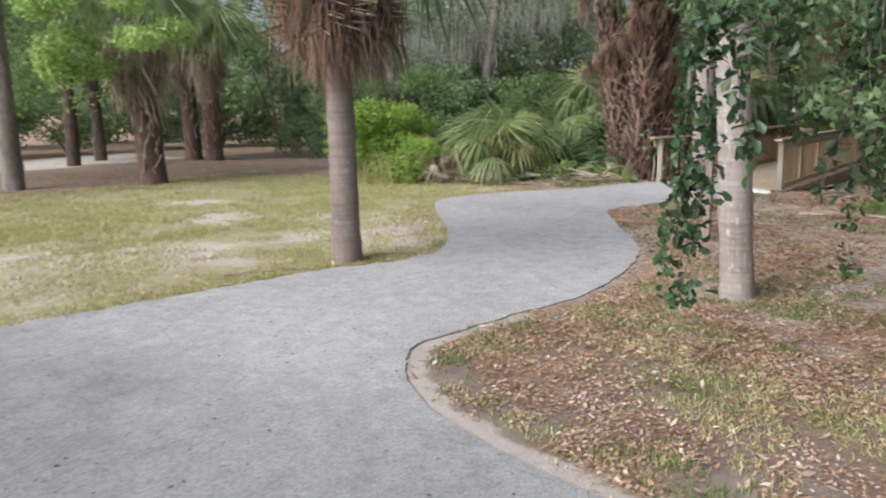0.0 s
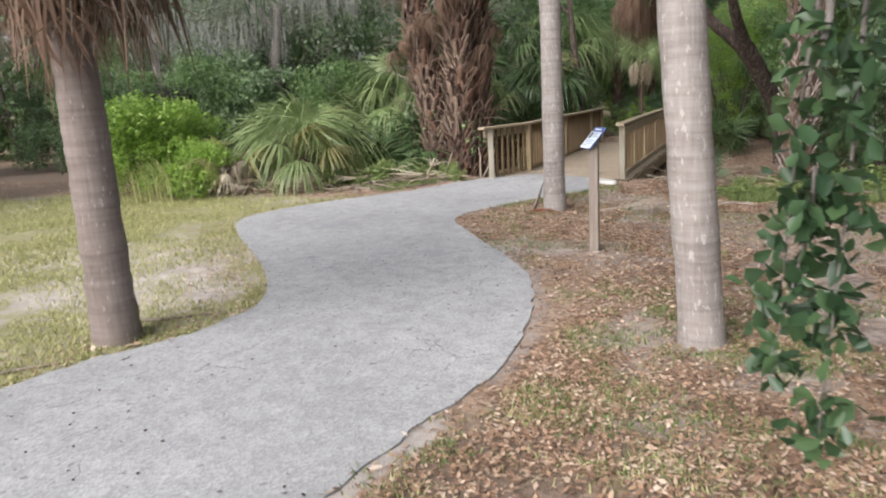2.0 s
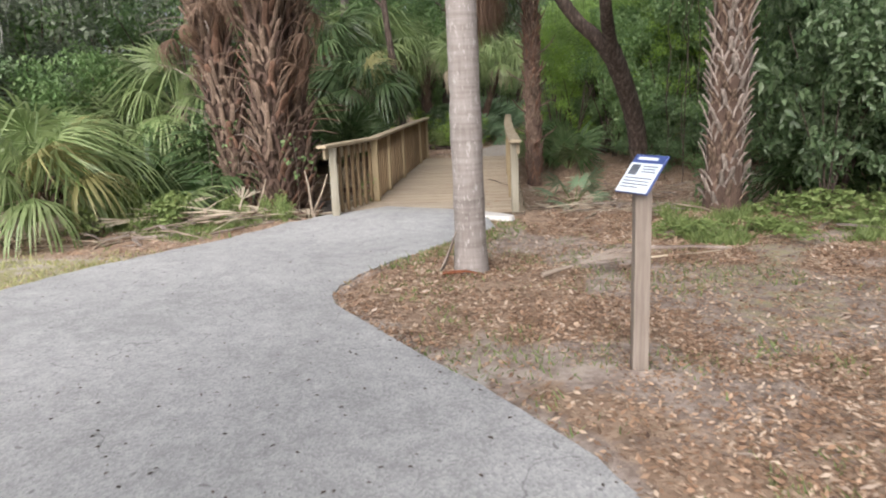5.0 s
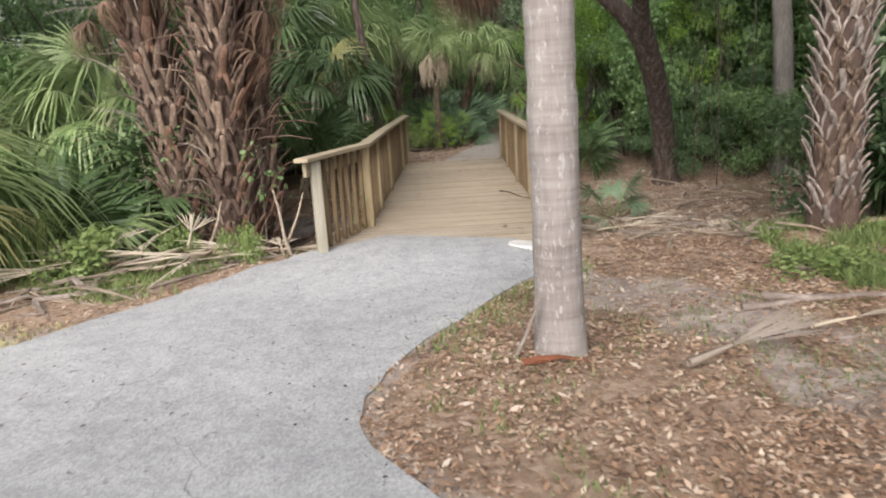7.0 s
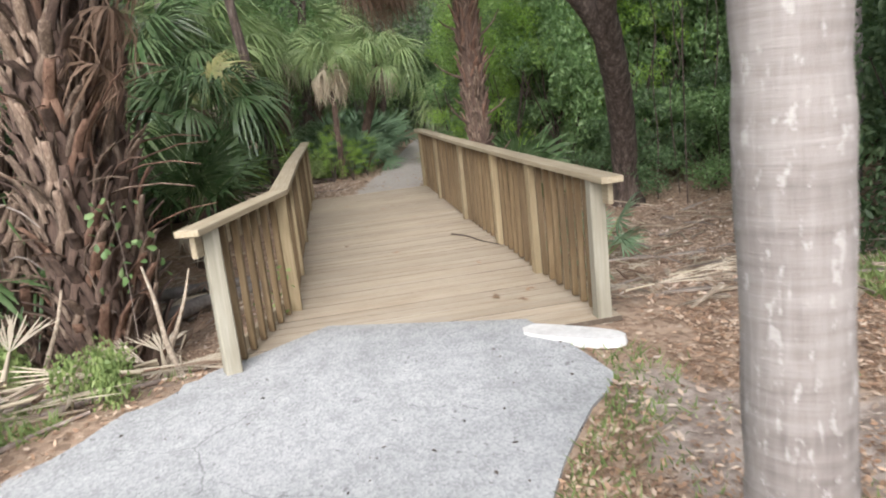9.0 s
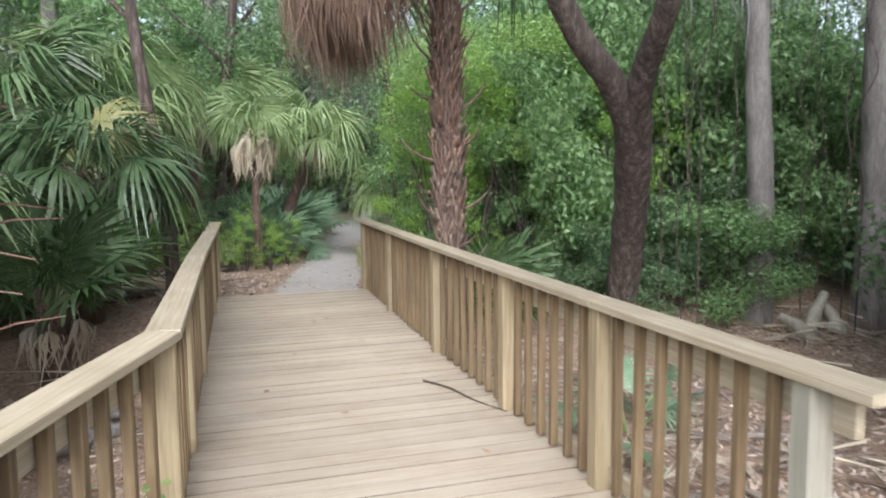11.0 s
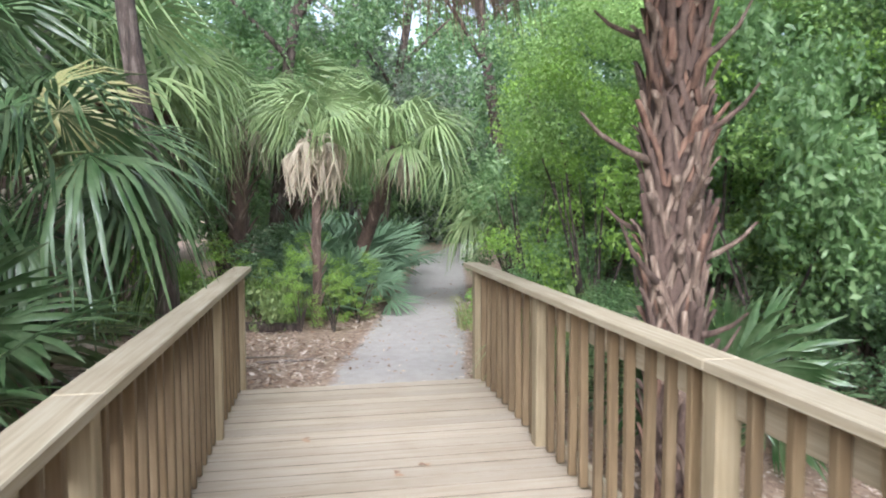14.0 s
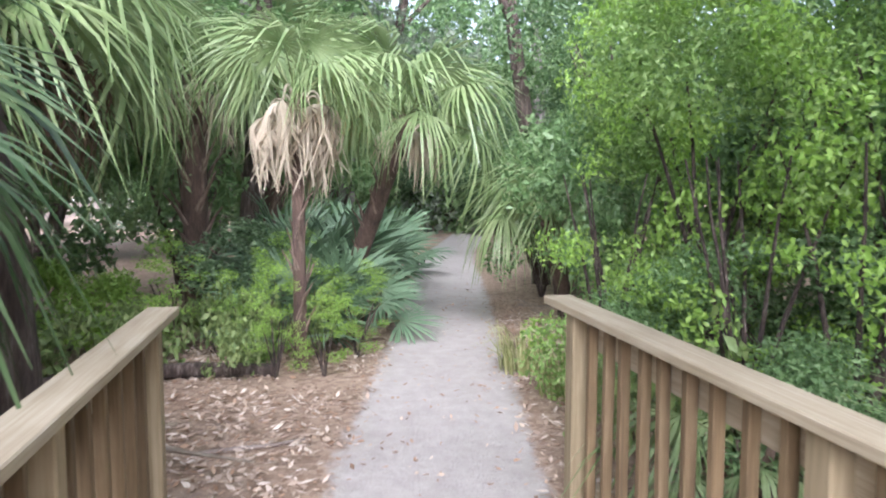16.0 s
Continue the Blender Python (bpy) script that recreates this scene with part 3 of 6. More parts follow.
def build_bridge():
    bridge = thing("footbridge", pose(-4.7, 14.1, 0), "pale treated-pine footbridge with slatted railings over a dry ditch", "bridge")
    inv = bridge.matrix_basis.inverted()
    put = lambda name, me, m: child(name, me, bridge, inv @ m)
    posts = [box_mesh("post", 0.092, 0.092, 1.32, POST, 0.006, 0.002, s) for s in range(3)]
    grey_post = box_mesh("post", 0.098, 0.098, 1.32, PALE_POST, 0.008, 0.003, 9)
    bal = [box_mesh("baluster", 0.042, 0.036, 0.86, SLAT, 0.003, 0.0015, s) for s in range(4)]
    for side, line in ((1, RIGHT), (-1, LEFT)):
        for k, (x, y) in enumerate(line):
            put("post", posts[k % 3] if k else grey_post, pose(x, y, CAPZ - 0.04 - 1.32, 0, 0, 20 if (side < 0 and k == 0) else 0))
        for k, (a, b) in enumerate(zip(line[:-1], line[1:])):
            span = math.dist(a, b)
            base = along(a, b, 0)
            out = side * 0.03
            put("fascia_rail", box_mesh("fascia_rail", 0.036, span + (0.16 if k == 0 else 0.04), 0.13, CAP, 0.004), base @ pose(out + side * 0.012, -0.06 if k == 0 else 0, 0.765))
            put("bottom_rail", box_mesh("bottom_rail", 0.036, span - 0.08, 0.085, CAP, 0.004), base @ pose(out + side * 0.012, 0, 0.05))
            n = max(3, round(span / 0.172) - 1)
            for q in range(n):
                s = -span / 2 + span * (q + 1) / (n + 1)
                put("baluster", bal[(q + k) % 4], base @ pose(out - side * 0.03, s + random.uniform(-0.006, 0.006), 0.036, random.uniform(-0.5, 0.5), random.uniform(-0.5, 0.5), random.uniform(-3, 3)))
        # caps run past the end posts
        c0 = Vector(line[0]) + (Vector(line[0]) - Vector(line[1])).normalized() * 0.28
        c1 = Vector(line[-1]) + (Vector(line[-1]) - Vector(line[-2])).normalized() * 0.30
        knees = [tuple(c0), line[1], line[3], tuple(c1)]
        for a, b in zip(knees[:-1], knees[1:]):
            L = math.dist(a, b)
            put("handrail", box_mesh("handrail", 0.142, L - 0.001, 0.04, CAP, 0.005, 0.0005, int(L * 100)), along(a, b, CAPZ - 0.04))
    y, k = 14.16, 0
    while y < 21.86:
        flare = max(0, 15.42 - y) * 0.29
        x0, x1 = -5.86 - flare + 0.035 * (y - 15) / 3, -3.62 + 0.03 * (y - 15) / 3
        w = x1 - x0
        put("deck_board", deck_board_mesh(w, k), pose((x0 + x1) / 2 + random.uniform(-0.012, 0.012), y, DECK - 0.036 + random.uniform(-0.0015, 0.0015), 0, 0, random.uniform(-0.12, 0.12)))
        y += 0.145
        k += 1
    for x in (-5.6, -4.72, -3.84):
        put("joist", box_mesh("joist", 0.05, 7.7, 0.2, POST, 0.005), pose(x, 18.0, DECK - 0.24))
    for x in (-5.87, -3.60):
        put("rim_board", box_mesh("rim_board", 0.04, 7.5, 0.19, POST, 0.005), pose(x + 0.02, 18.1, DECK - 0.235, 0, 0, -0.6))


build_bridge()


# ---------------- palms ----------------
def frond_mesh(name, mat, R=0.8, petiole=0.7, leaflets=30, spread=140, fold=0.35, droop=0.5, sag=0.15, split=0.45, seed=0, ragged=0.12, stem=None, thick=0.012):
    """A fan leaf: a stalk along +x, then a pleated blade that splits into drooping tips."""
    r = np.random.default_rng(seed)
    t = np.linspace(0, 1, 6)
    stalk = np.stack([petiole * t, 0 * t, -sag * t ** 2 * petiole], -1)
    pv, pf = tube(stalk, np.linspace(thick * 1.5, thick * 0.7, 6), 4)
    o = stalk[-1]
    tilt = math.atan2(-2 * sag, 1)
    Vs, Fs = [pv, o[None, :]], [pf]
    hub = len(pv)
    off = hub + 1
    half = math.radians(spread)
    da = 2 * half / leaflets
    tri = []
    stations = np.array([0.02, split, split + (1 - split) * 0.5, 1.0])
    for k in range(leaflets):
        a = -half + da * (k + 0.5)
        Rk = R * (0.72 + 0.28 * math.cos(a * 0.6)) * (1 - ragged * r.random())
        if r.random() < ragged * 0.4:
            Rk *= 0.6
        twist = r.normal(0, 0.11)
        dr = droop * (0.35 + 1.3 * r.random())
        rows = []
        for s in stations:
            rad = Rk * s
            w = min(rad * math.tan(da / 2) * 1.02, R * split * math.tan(da / 2) * 1.1) * (1 if s <= split + 0.01 else (0.68 if s < 0.99 else 0.06))
            ang = a + twist * s
            c, sn = math.cos(ang), math.sin(ang)
            z = -fold * abs(math.sin(a / 1.5)) * rad - dr * Rk * max(0, s - split * 0.6) ** 2 * 1.4
            inward = 1 - 0.35 * dr * max(0, s - split) ** 2
            px, py = rad * c * inward, rad * sn * inward
            v = 0.45 * w
            rows.append([(px - sn * -w, py + c * -w, z - v), (px, py, z), (px - sn * w, py + c * w, z - v)])
        V = np.array(rows[1:]).reshape(-1, 3)
        ct, st = math.cos(tilt), math.sin(tilt)
        V = np.stack([V[:, 0] * ct - V[:, 2] * st, V[:, 1], V[:, 0] * st + V[:, 2] * ct], -1) + o
        F = []
        for q in range(2):
            b = q * 3
            F += [(b, b + 1, b + 4, b + 3), (b + 1, b + 2, b + 5, b + 4)]
        Vs.append(V)
        Fs.append(np.array(F) + off)
        tri += [(hub, off + 1, off), (hub, off + 2, off + 1)]
        off += len(V)
    V, F = np.concatenate(Vs), np.concatenate(Fs)
    idx = np.zeros(len(F) + len(tri), int)
    idx[:len(pf)] = 1
    return mesh_of(name, V, [F, np.array(tri)], [mat, stem or mat], True, idx)


def hanging_mesh(name, mat, reach=0.7, drop=0.9, strands=34, seed=0, width=0.007, rise=0.12, gather=0.28):
    """A withered fan leaf: its stalk arches out and the collapsed strands hang straight down."""
    r = np.random.default_rng(seed)
    t = np.linspace(0, 1, 7)
    stalk = np.stack([reach * t, 0 * t, rise * np.sin(t * np.pi * 0.8) - 0.12 * t ** 3], -1)
    pv, pf = tube(stalk, np.linspace(0.022, 0.009, 7), 4)
    o = stalk[-1]
    Vs, Fs, tri = [pv, o[None, :]], [pf], []
    hub = len(pv)
    off = hub + 1
    for k in range(strands):
        a = r.uniform(-2.4, 2.4)
        g = gather * r.uniform(0.3, 1.0)
        L = drop * r.uniform(0.35, 1.05)
        c, sn = math.cos(a), math.sin(a)
        sway = r.normal(0, 0.11, 2)
        pts = [(g * 0.55 * c, g * 0.55 * sn, -0.04), (g * c, g * sn, -0.28 * L), (g * 0.95 * c + sway[0] * 0.5, g * 0.95 * sn + sway[1] * 0.5, -0.65 * L), (g * 0.8 * c + sway[0], g * 0.8 * sn + sway[1], -L)]
        rows = []
        tw = r.uniform(0, 3.14)
        for q, (x, y, z) in enumerate(pts):
            w = width * (1.4, 1.5, 1.0, 0.25)[q] * r.uniform(0.8, 1.3)
            dx, dy = w * math.cos(a + 1.57 + tw * 0.4), w * math.sin(a + 1.57 + tw * 0.4)
            rows += [(x - dx, y - dy, z), (x + dx, y + dy, z)]
        Vs.append(np.array(rows) + o)
        Fs.append(np.array([(0, 1, 3, 2), (2, 3, 5, 4), (4, 5, 7, 6)]) + off)
        tri.append((hub, off + 1, off))
        off += 8
    return mesh_of(name, np.concatenate(Vs), [np.concatenate(Fs), np.array(tri)], mat, True)


STALK = leaf_mat("frond_stalk", (0.10, 0.14, 0.04), (0.16, 0.20, 0.07), (0.24, 0.26, 0.11), 0.5, 0.05)
GREEN_F = [frond_mesh("frond", FROND, 0.9, 0.75, 46, 150, 0.34, 0.85, 0.2, 0.46, s, stem=STALK) for s in range(4)]
LIGHT_F = [frond_mesh("frond", FROND_LIGHT, 0.9, 0.75, 48, 150, 0.36, 0.95, 0.2, 0.38, 5 + s, stem=STALK) for s in range(4)]
DARK_F = [frond_mesh("frond", FROND, 0.92, 0.7, 42, 150, 0.25, 0.4, 0.1, 0.56, 10 + s, stem=STALK) for s in range(3)]
NEAR_F = [frond_mesh("frond", FROND, 0.95, 0.72, 56, 150, 0.42, 1.0, 0.2, 0.5, 15 + s, 0.2, stem=STALK) for s in range(4)]
SAW_F = [frond_mesh("frond", FROND_BLUE, 0.52, 0.55, 26, 130, 0.15, 0.25, 0.05, 0.42, 20 + s, stem=STALK) for s in range(3)]
YELLOW_F = [frond_mesh("frond", FROND_YELLOW, 0.8, 0.65, 42, 150, 0.3, 0.8, 0.15, 0.36, 30 + s, 0.2, STALK) for s in range(2)]
DEAD_F = [frond_mesh("dead_frond", FROND_DEAD, 0.8, 0.55, 26, 120, 1.1, 0.5, 0.1, 0.25, 40 + s, 0.3) for s in range(4)]
TAN_F = [frond_mesh("dead_frond", FROND_TAN, 0.7, 0.5, 26, 130, 0.9, 0.9, 0.2, 0.3, 50 + s, 0.25) for s in range(3)]


HANG_F = [hanging_mesh("dead_frond", FROND_DEAD, 0.48, 0.95, 80, 60 + s, 0.0065, 0.12, 0.34) for s in range(4)]
HANG_NEAR_F = [hanging_mesh("dead_frond", FROND_DEAD if s else FROND_GREY, 0.26, 0.95, 80, 65 + s, 0.0065, 0.1, 0.36) for s in range(4)]
HANG_LONG_F = [hanging_mesh("dead_frond", FROND_DEAD, 1.2, 1.0, 170, 70 + s, 0.0038, 0.25, 0.36) for s in range(4)]
HANG_SHORT_F = [hanging_mesh("dead_frond", FROND_DEAD, 0.5, 0.75, 52, 80 + s, 0.0075, 0.2, 0.38) for s in range(4)]
HANG_WIDE_F = [hanging_mesh("dead_frond", FROND_TAN, 0.2, 0.72, 34, 95 + s, 0.011, 0.1, 0.2) for s in range(3)]
HANG_TAN_F = [hanging_mesh("dead_frond", FROND_TAN if s else FROND_YELLOW, 0.14, 0.95, 40, 90 + s, 0.0055, 0.08, 0.22) for s in range(3)]


def skirt_of(parent, kind, n, at, spread_z=0.35, size=1.0, spin=0.0, arc=360.0):
    """n withered leaves hanging round a trunk."""
    for k in range(n):
        az = spin + (k * 137.5 % 360.0) * arc / 360.0 + random.uniform(-8, 8)
        m = pose(at[0], at[1], at[2] - spread_z * random.random(), 0, 0, az) @ pose(0.08, 0, 0, random.uniform(-8, 8), random.uniform(-6, 14), 0) @ Matrix.Scale(size * random.uniform(0.8, 1.15), 4)
        child("dead_frond", kind[k % len(kind)], parent, m)


def fan(parent, kind, n, at, lo, hi, size=1.0, spin=0.0, out=0.05, arc=360.0, label=""):
    """n leaves round the point at, from elevation lo (lowest) to hi."""
    for k in range(n):
        az = spin + (k * 137.5 % 360.0) * arc / 360.0 + random.uniform(-9, 9)
        el = lo + (hi - lo) * (k + 0.5) / n + random.uniform(-6, 6)
        s = size * random.uniform(0.85, 1.12)
        m = pose(*at, 0, 0, az) @ pose(out, 0, random.uniform(-0.05, 0.05), random.uniform(-22, 22), -el, 0) @ Matrix.Scale(s, 4)
        child(kind[k % len(kind)].name.split(".")[0], kind[k % len(kind)], parent, m, label)


def palm_trunk_mesh(h, r0, r1, lean=(0, 0), mat=SMOOTH_BARK, seed=0, flare=1.25):
    t = np.linspace(0, 1, 46)
    P = np.stack([lean[0] * t, lean[1] * t, h * t - 0.12 * (t == 0)], -1)
    R = (r0 + (r1 - r0) * t) * (1 + (flare - 1) * np.exp(-t * h / 0.13))
    R = R * (1 + 0.02 * np.random.default_rng(seed).normal(0, 1, 46))
    V, F = tube(P, R, 22, 0.05, seed)
    return mesh_of("trunk", V, F, mat, True)


def boot_mesh(seed, mat, long=0.42, split=True):
    """An old leaf base: a thick tapering tongue, forked at its foot."""
    r = random.Random(seed)
    bm = bmesh.new()
    rows = [(0.0, 0.05, 0.010, 0.0), (0.13, 0.038, 0.014, 0.010), (0.27, 0.022, 0.012, 0.026), (long + 0.08, 0.012, 0.006, 0.05 + r.uniform(0, 0.07))]
    rings = []
    for z, w, th, o in rows:
        rings.append([bm.verts.new((o - th, -w, z)), bm.verts.new((o - th, w, z)), bm.verts.new((o + th * 0.6, w * 0.8, z)), bm.verts.new((o + th, 0, z)), bm.verts.new((o + th * 0.6, -w * 0.8, z))])
    for a, b in zip(rings[:-1], rings[1:]):
        for i in range(5):
            bm.faces.new((a[i], a[(i + 1) % 5], b[(i + 1) % 5], b[i]))
    bm.faces.new(rings[-1])
    bm.faces.new(rings[0][::-1])
    me = bpy.data.meshes.new("leaf_base")
    bm.to_mesh(me)
    bm.free()
    me.materials.append(mat)
    return me


BOOTS = [boot_mesh(s, BOOT, 0.36 + 0.05 * s) for s in range(3)]
BOOTS_GREY = [boot_mesh(s, BOOT_GREY, 0.36 + 0.06 * s) for s in range(3)]


def forked_boot(seed, mat, r, half=0.08, rise=0.17, stub=0.16, out=0.06, wide=0.018, tip=1.35):
    """An old leaf base: two flat legs clasp the trunk and meet in a stub that points up and out."""
    q = random.Random(seed)
    V, F = [], []

    def strip(path, widths, thick):
        for k, ((a, rad, z), w) in enumerate(zip(path, widths)):
            for da, dr in ((-w, 0.0), (-w * 0.5, thick), (w * 0.5, thick), (w, 0.0)):
                an = a + da / r
                V.append(((rad + dr) * math.cos(an), (rad + dr) * math.sin(an), z))
            if k:
                o = len(V) - 8
                for i in range(3):
                    F.append((o + i, o + i + 1, o + i + 5, o + i + 4))
                F.append((o + 3, o, o + 4, o + 7))
        o = len(V) - 4
        F.append((o, o + 1, o + 2, o + 3))

    for s in (-1, 1):
        h = half * q.uniform(0.75, 1.2)
        strip([(s * h / r, r - 0.004, -q.uniform(0, 0.04)), (s * h * 0.72 / r, r + 0.004, rise * 0.45), (s * 0.004 / r, r + 0.016, rise * 1.05)], (wide * 0.8, wide, wide * 1.05), 0.012)
    L, bend = stub * q.uniform(0.6, 1.35), q.uniform(-0.02, 0.02)
    strip([(0, r + 0.01, rise * 0.85), (bend * 0.4 / r, r + 0.02 + out * 0.35, rise + L * 0.45), (bend / r, r + 0.02 + out, rise + L)], (wide * tip, wide * tip * 0.85, wide * tip * 0.5), 0.016)
    return mesh_of("leaf_base", V, np.array(F), mat)


def clad(parent, kinds, z0, z1, lean, h, around, dz, at=(0, 0), lo=0.85, hi=1.2):
    """Leaf bases in crossing spirals up a trunk."""
    k, z = 0, z0
    while z < z1:
        for i in range(around):
            f = z / h
            az = 360.0 * (i + 0.5 * (k % 2)) / around + k * 7 + random.uniform(-14, 14)
            zz = z + random.uniform(-0.3, 0.3) * dz
            m = pose(at[0] + lean[0] * f, at[1] + lean[1] * f, zz, 0, 0, az) @ pose(0, 0, 0, random.uniform(-5, 5), random.uniform(-3, 3), 0) @ Matrix.Diagonal((1, 1, random.uniform(lo, hi), 1))
            child("leaf_base", kinds[random.randrange(len(kinds))], parent, m)
        z += dz
        k += 1


def boots(parent, kind, n, h0, h1, r, size=1.0, lean=(0, 0), h=1.0, tilt=0.0):
    for k in range(n):
        f = (k + 0.5) / n
        z = h0 + (h1 - h0) * f
        az = k * 137.5 + random.uniform(-8, 8)
        m = pose(lean[0] * z / h, lean[1] * z / h, z, 0, 0, az) @ pose(r, 0, 0, random.choice((-24, 24)) + random.uniform(-8, 8), tilt + random.uniform(-6, 8), random.uniform(-10, 10)) @ Matrix.Scale(size * random.uniform(0.8, 1.2), 4)
        child("leaf_base", kind[k % len(kind)], parent, m)


def smooth_palm(x, y, h, r0, r1, lean, label, mat=SMOOTH_BARK, skirt=10, skirt_len=1.0, crown=16, flare=1.25, spin=0.0):
    p = thing("cabbage_palm", pose(x, y, gz(x, y)), label, "palm tree")
    child("trunk", palm_trunk_mesh(h, r0, r1, lean, mat, int(abs(x * 100)), flare), p)
    top = (lean[0], lean[1], h)
    fan(p, GREEN_F, crown, top, 22, 80, 1.2, spin)
    if skirt > 20:
        fan(p, DEAD_F + TAN_F[:1], 18, (top[0], top[1], h - 0.1), -84, -40, 0.95, 40)
    if skirt:
        skirt_of(p, HANG_NEAR_F, skirt, (lean[0] * 0.97, lean[1] * 0.97, h), 0.45, skirt_len, spin)
    return p


# smooth palms beside the path
smooth_palm(-6.04, 5.52, 3.3, 0.165, 0.13, (0.02, -0.02), "leaning brown cabbage palm with a skirt of dead fronds", SMOOTH_BARK, 22, 1.0, 9, 1.1)
smooth_palm(-2.02, 6.52, 6.2, 0.142, 0.135, (-0.5, 0.1), "tall cabbage palm with a pale smooth ringed trunk", PALE_BARK, 6, 1.0, 16, 1.12)
smooth_palm(-4.245, 11.5, 6.0, 0.142, 0.13, (-0.05, 0.1), "tall slim cabbage palm standing beside the asphalt path", PALE_BARK, 6, 1.0, 16, 1.3)


def booted_palm(x, y, h, r, label, kind, n, lean=(0, 0), skirt=20, crown=14, skirt_arc=360, spin=0, skirt_len=1.0, boots_to=1.0, stalks=0, tilt=0.0, size=1.0, cover=None):
    p = thing("booted_palm", pose(x, y, gz(x, y)), label, "palm tree")
    child("trunk", palm_trunk_mesh(h, r * 1.05, r * 0.9, lean, FIBRE, int(abs(x * 77)), 1.1), p)
    if cover:
        clad(p, kind, 0.03, h * boots_to, lean, h, *cover)
    else:
        boots(p, kind, n, 0.08, h * boots_to, r * 0.93, size, lean, h, tilt)
    top = (lean[0], lean[1], h)
    fan(p, LIGHT_F if x < -15 else GREEN_F, crown, top, 12 if x < -15 else 5, 80, 1.2, spin)
    if skirt:
        skirt_of(p, HANG_LONG_F if skirt_arc < 360 else (HANG_NEAR_F[:1] + HANG_TAN_F[1:] + HANG_WIDE_F[:2] if x < -15 else HANG_NEAR_F[1:] + HANG_F[:2]), skirt, (top[0], top[1], h - 0.05), 0.5 if skirt_arc < 360 else 1.1, skirt_len, spin, skirt_arc)
    for k in range(stalks):
        f = (k + 0.5) / stalks
        L = random.uniform(0.22, 0.42)
        V, F = tube([(0, 0, 0), (L * 0.4, 0, L * 0.18), (L * 0.75, 0, L * 0.42), (L, 0, L * 0.72)], [0.024, 0.016, 0.012, 0.006], 6)
        z = h * (0.2 + 0.7 * f)
        child("leaf_stalk", mesh_of("leaf_stalk", V, F, BOOT if k % 2 else FIBRE, True), p, pose(lean[0] * z / h, lean[1] * z / h, z, 0, 0, k * 137.5 + 20) @ pose(r * 0.8, 0, 0, 0, random.uniform(-12, 12), 0))
    return p


SLIM_BOOTS = [forked_boot(s, (BOOT, BOOT_RED, FIBRE, FIBRE, BOOT, BOOT_RED)[s], 0.128, 0.08, 0.22, 0.12, 0.02 + 0.01 * s, 0.019, 1.25) for s in range(6)]
GREY_BOOTS = [forked_boot(10 + s, BOOT_GREY if s % 3 else BOOT, 0.21, 0.085, 0.15, 0.14, 0.085, 0.02, 1.65) for s in range(6)]
booted_palm(-3.2, 19.55, 4.25, 0.128, "rough booted palm with hanging dead fronds beside the bridge", SLIM_BOOTS, 0, (-0.05, 0.02), 22, 7, 115, 128, 0.9, 0.97, 24, cover=(8, 0.128))
booted_palm(-1.12, 14.3, 4.6, 0.215, "grey booted palm crisscrossed with old leaf bases", GREY_BOOTS, 0, (0.1, 0.1), 8, 14, cover=(8, 0.14))

# shaggy dead-frond palm clump beside the bridge
def shaggy_clump():
    p = thing("shaggy_palm", pose(-7.55, 16.5, gz(-7.55, 16.5)), "thick palm clump shrouded in brown dead fronds", "palm tree")
    for k, (x, y, lx, ly) in enumerate(((0, 0, 0.0, 0.1), (-0.55, 0.25, -0.7, 0.2), (0.2, 0.42, 0.0, 0.3))):
        child("trunk", palm_trunk_mesh(5.2, 0.26, 0.2, (lx, ly), FIBRE, 50 + k, 1.2), p, pose(x, y, 0))
    feet = ((0, 0, 0.0), (-0.55, 0.25, -0.7), (0.2, 0.42, 0.0))
    big = [forked_boot(40 + s, (BOOT, FIBRE, BOOT, BOOT_RED, BOOT, FIBRE)[s], 0.27, 0.1, 0.2, 0.2, 0.09 + 0.025 * s, 0.038, 1.3) for s in range(6)]
    for k, (cx, cy, lx) in enumerate(feet):
        clad(p, big, 0.02, 4.6, (lx, (0.1, 0.2, 0.3)[k]), 5.2, 9, 0.19, (cx, cy), 0.8, 1.4)
    for k in range(26):
        z = 3.0 + 2.4 * (k / 26)
        cx, cy, lx = feet[k % 3]
        kind = (HANG_SHORT_F, HANG_F)[k % 2]
        m = pose(cx + lx * z / 5.2, cy, z, 0, 0, k * 137.5) @ pose(0.16, 0, 0, random.uniform(-14, 14), random.uniform(5, 35), 0) @ Matrix.Scale(random.uniform(0.6, 0.95) * (0.62 + 0.09 * z), 4)
        child("dead_frond", kind[k % 4], p, m)
    sticks = [mesh_of("leaf_stalk", *tube([(0, 0, 0), (0.3, 0, 0.02), (0.62, 0, -0.04), (0.9, 0, -0.16)], [0.014, 0.010, 0.008, 0.005], 5), t, True) for t in (BOOT, BOOT_GREY, BOOT_RED)]
    for k in range(170):
        z = 0.7 + 4.0 * random.random()
        cx, cy, lx = feet[k % 3]
        child("leaf_stalk", sticks[k % 3], p, pose(cx + lx * z / 5.2, cy, z, 0, 0, random.uniform(0, 360)) @ pose(0.2, 0, 0, 0, random.uniform(-50, 10), 0) @ Matrix.Scale(random.uniform(0.55, 1.05), 4))
    fan(p, GREEN_F, 12, (0, 0, 5.2), 10, 80, 1.2)


shaggy_clump()


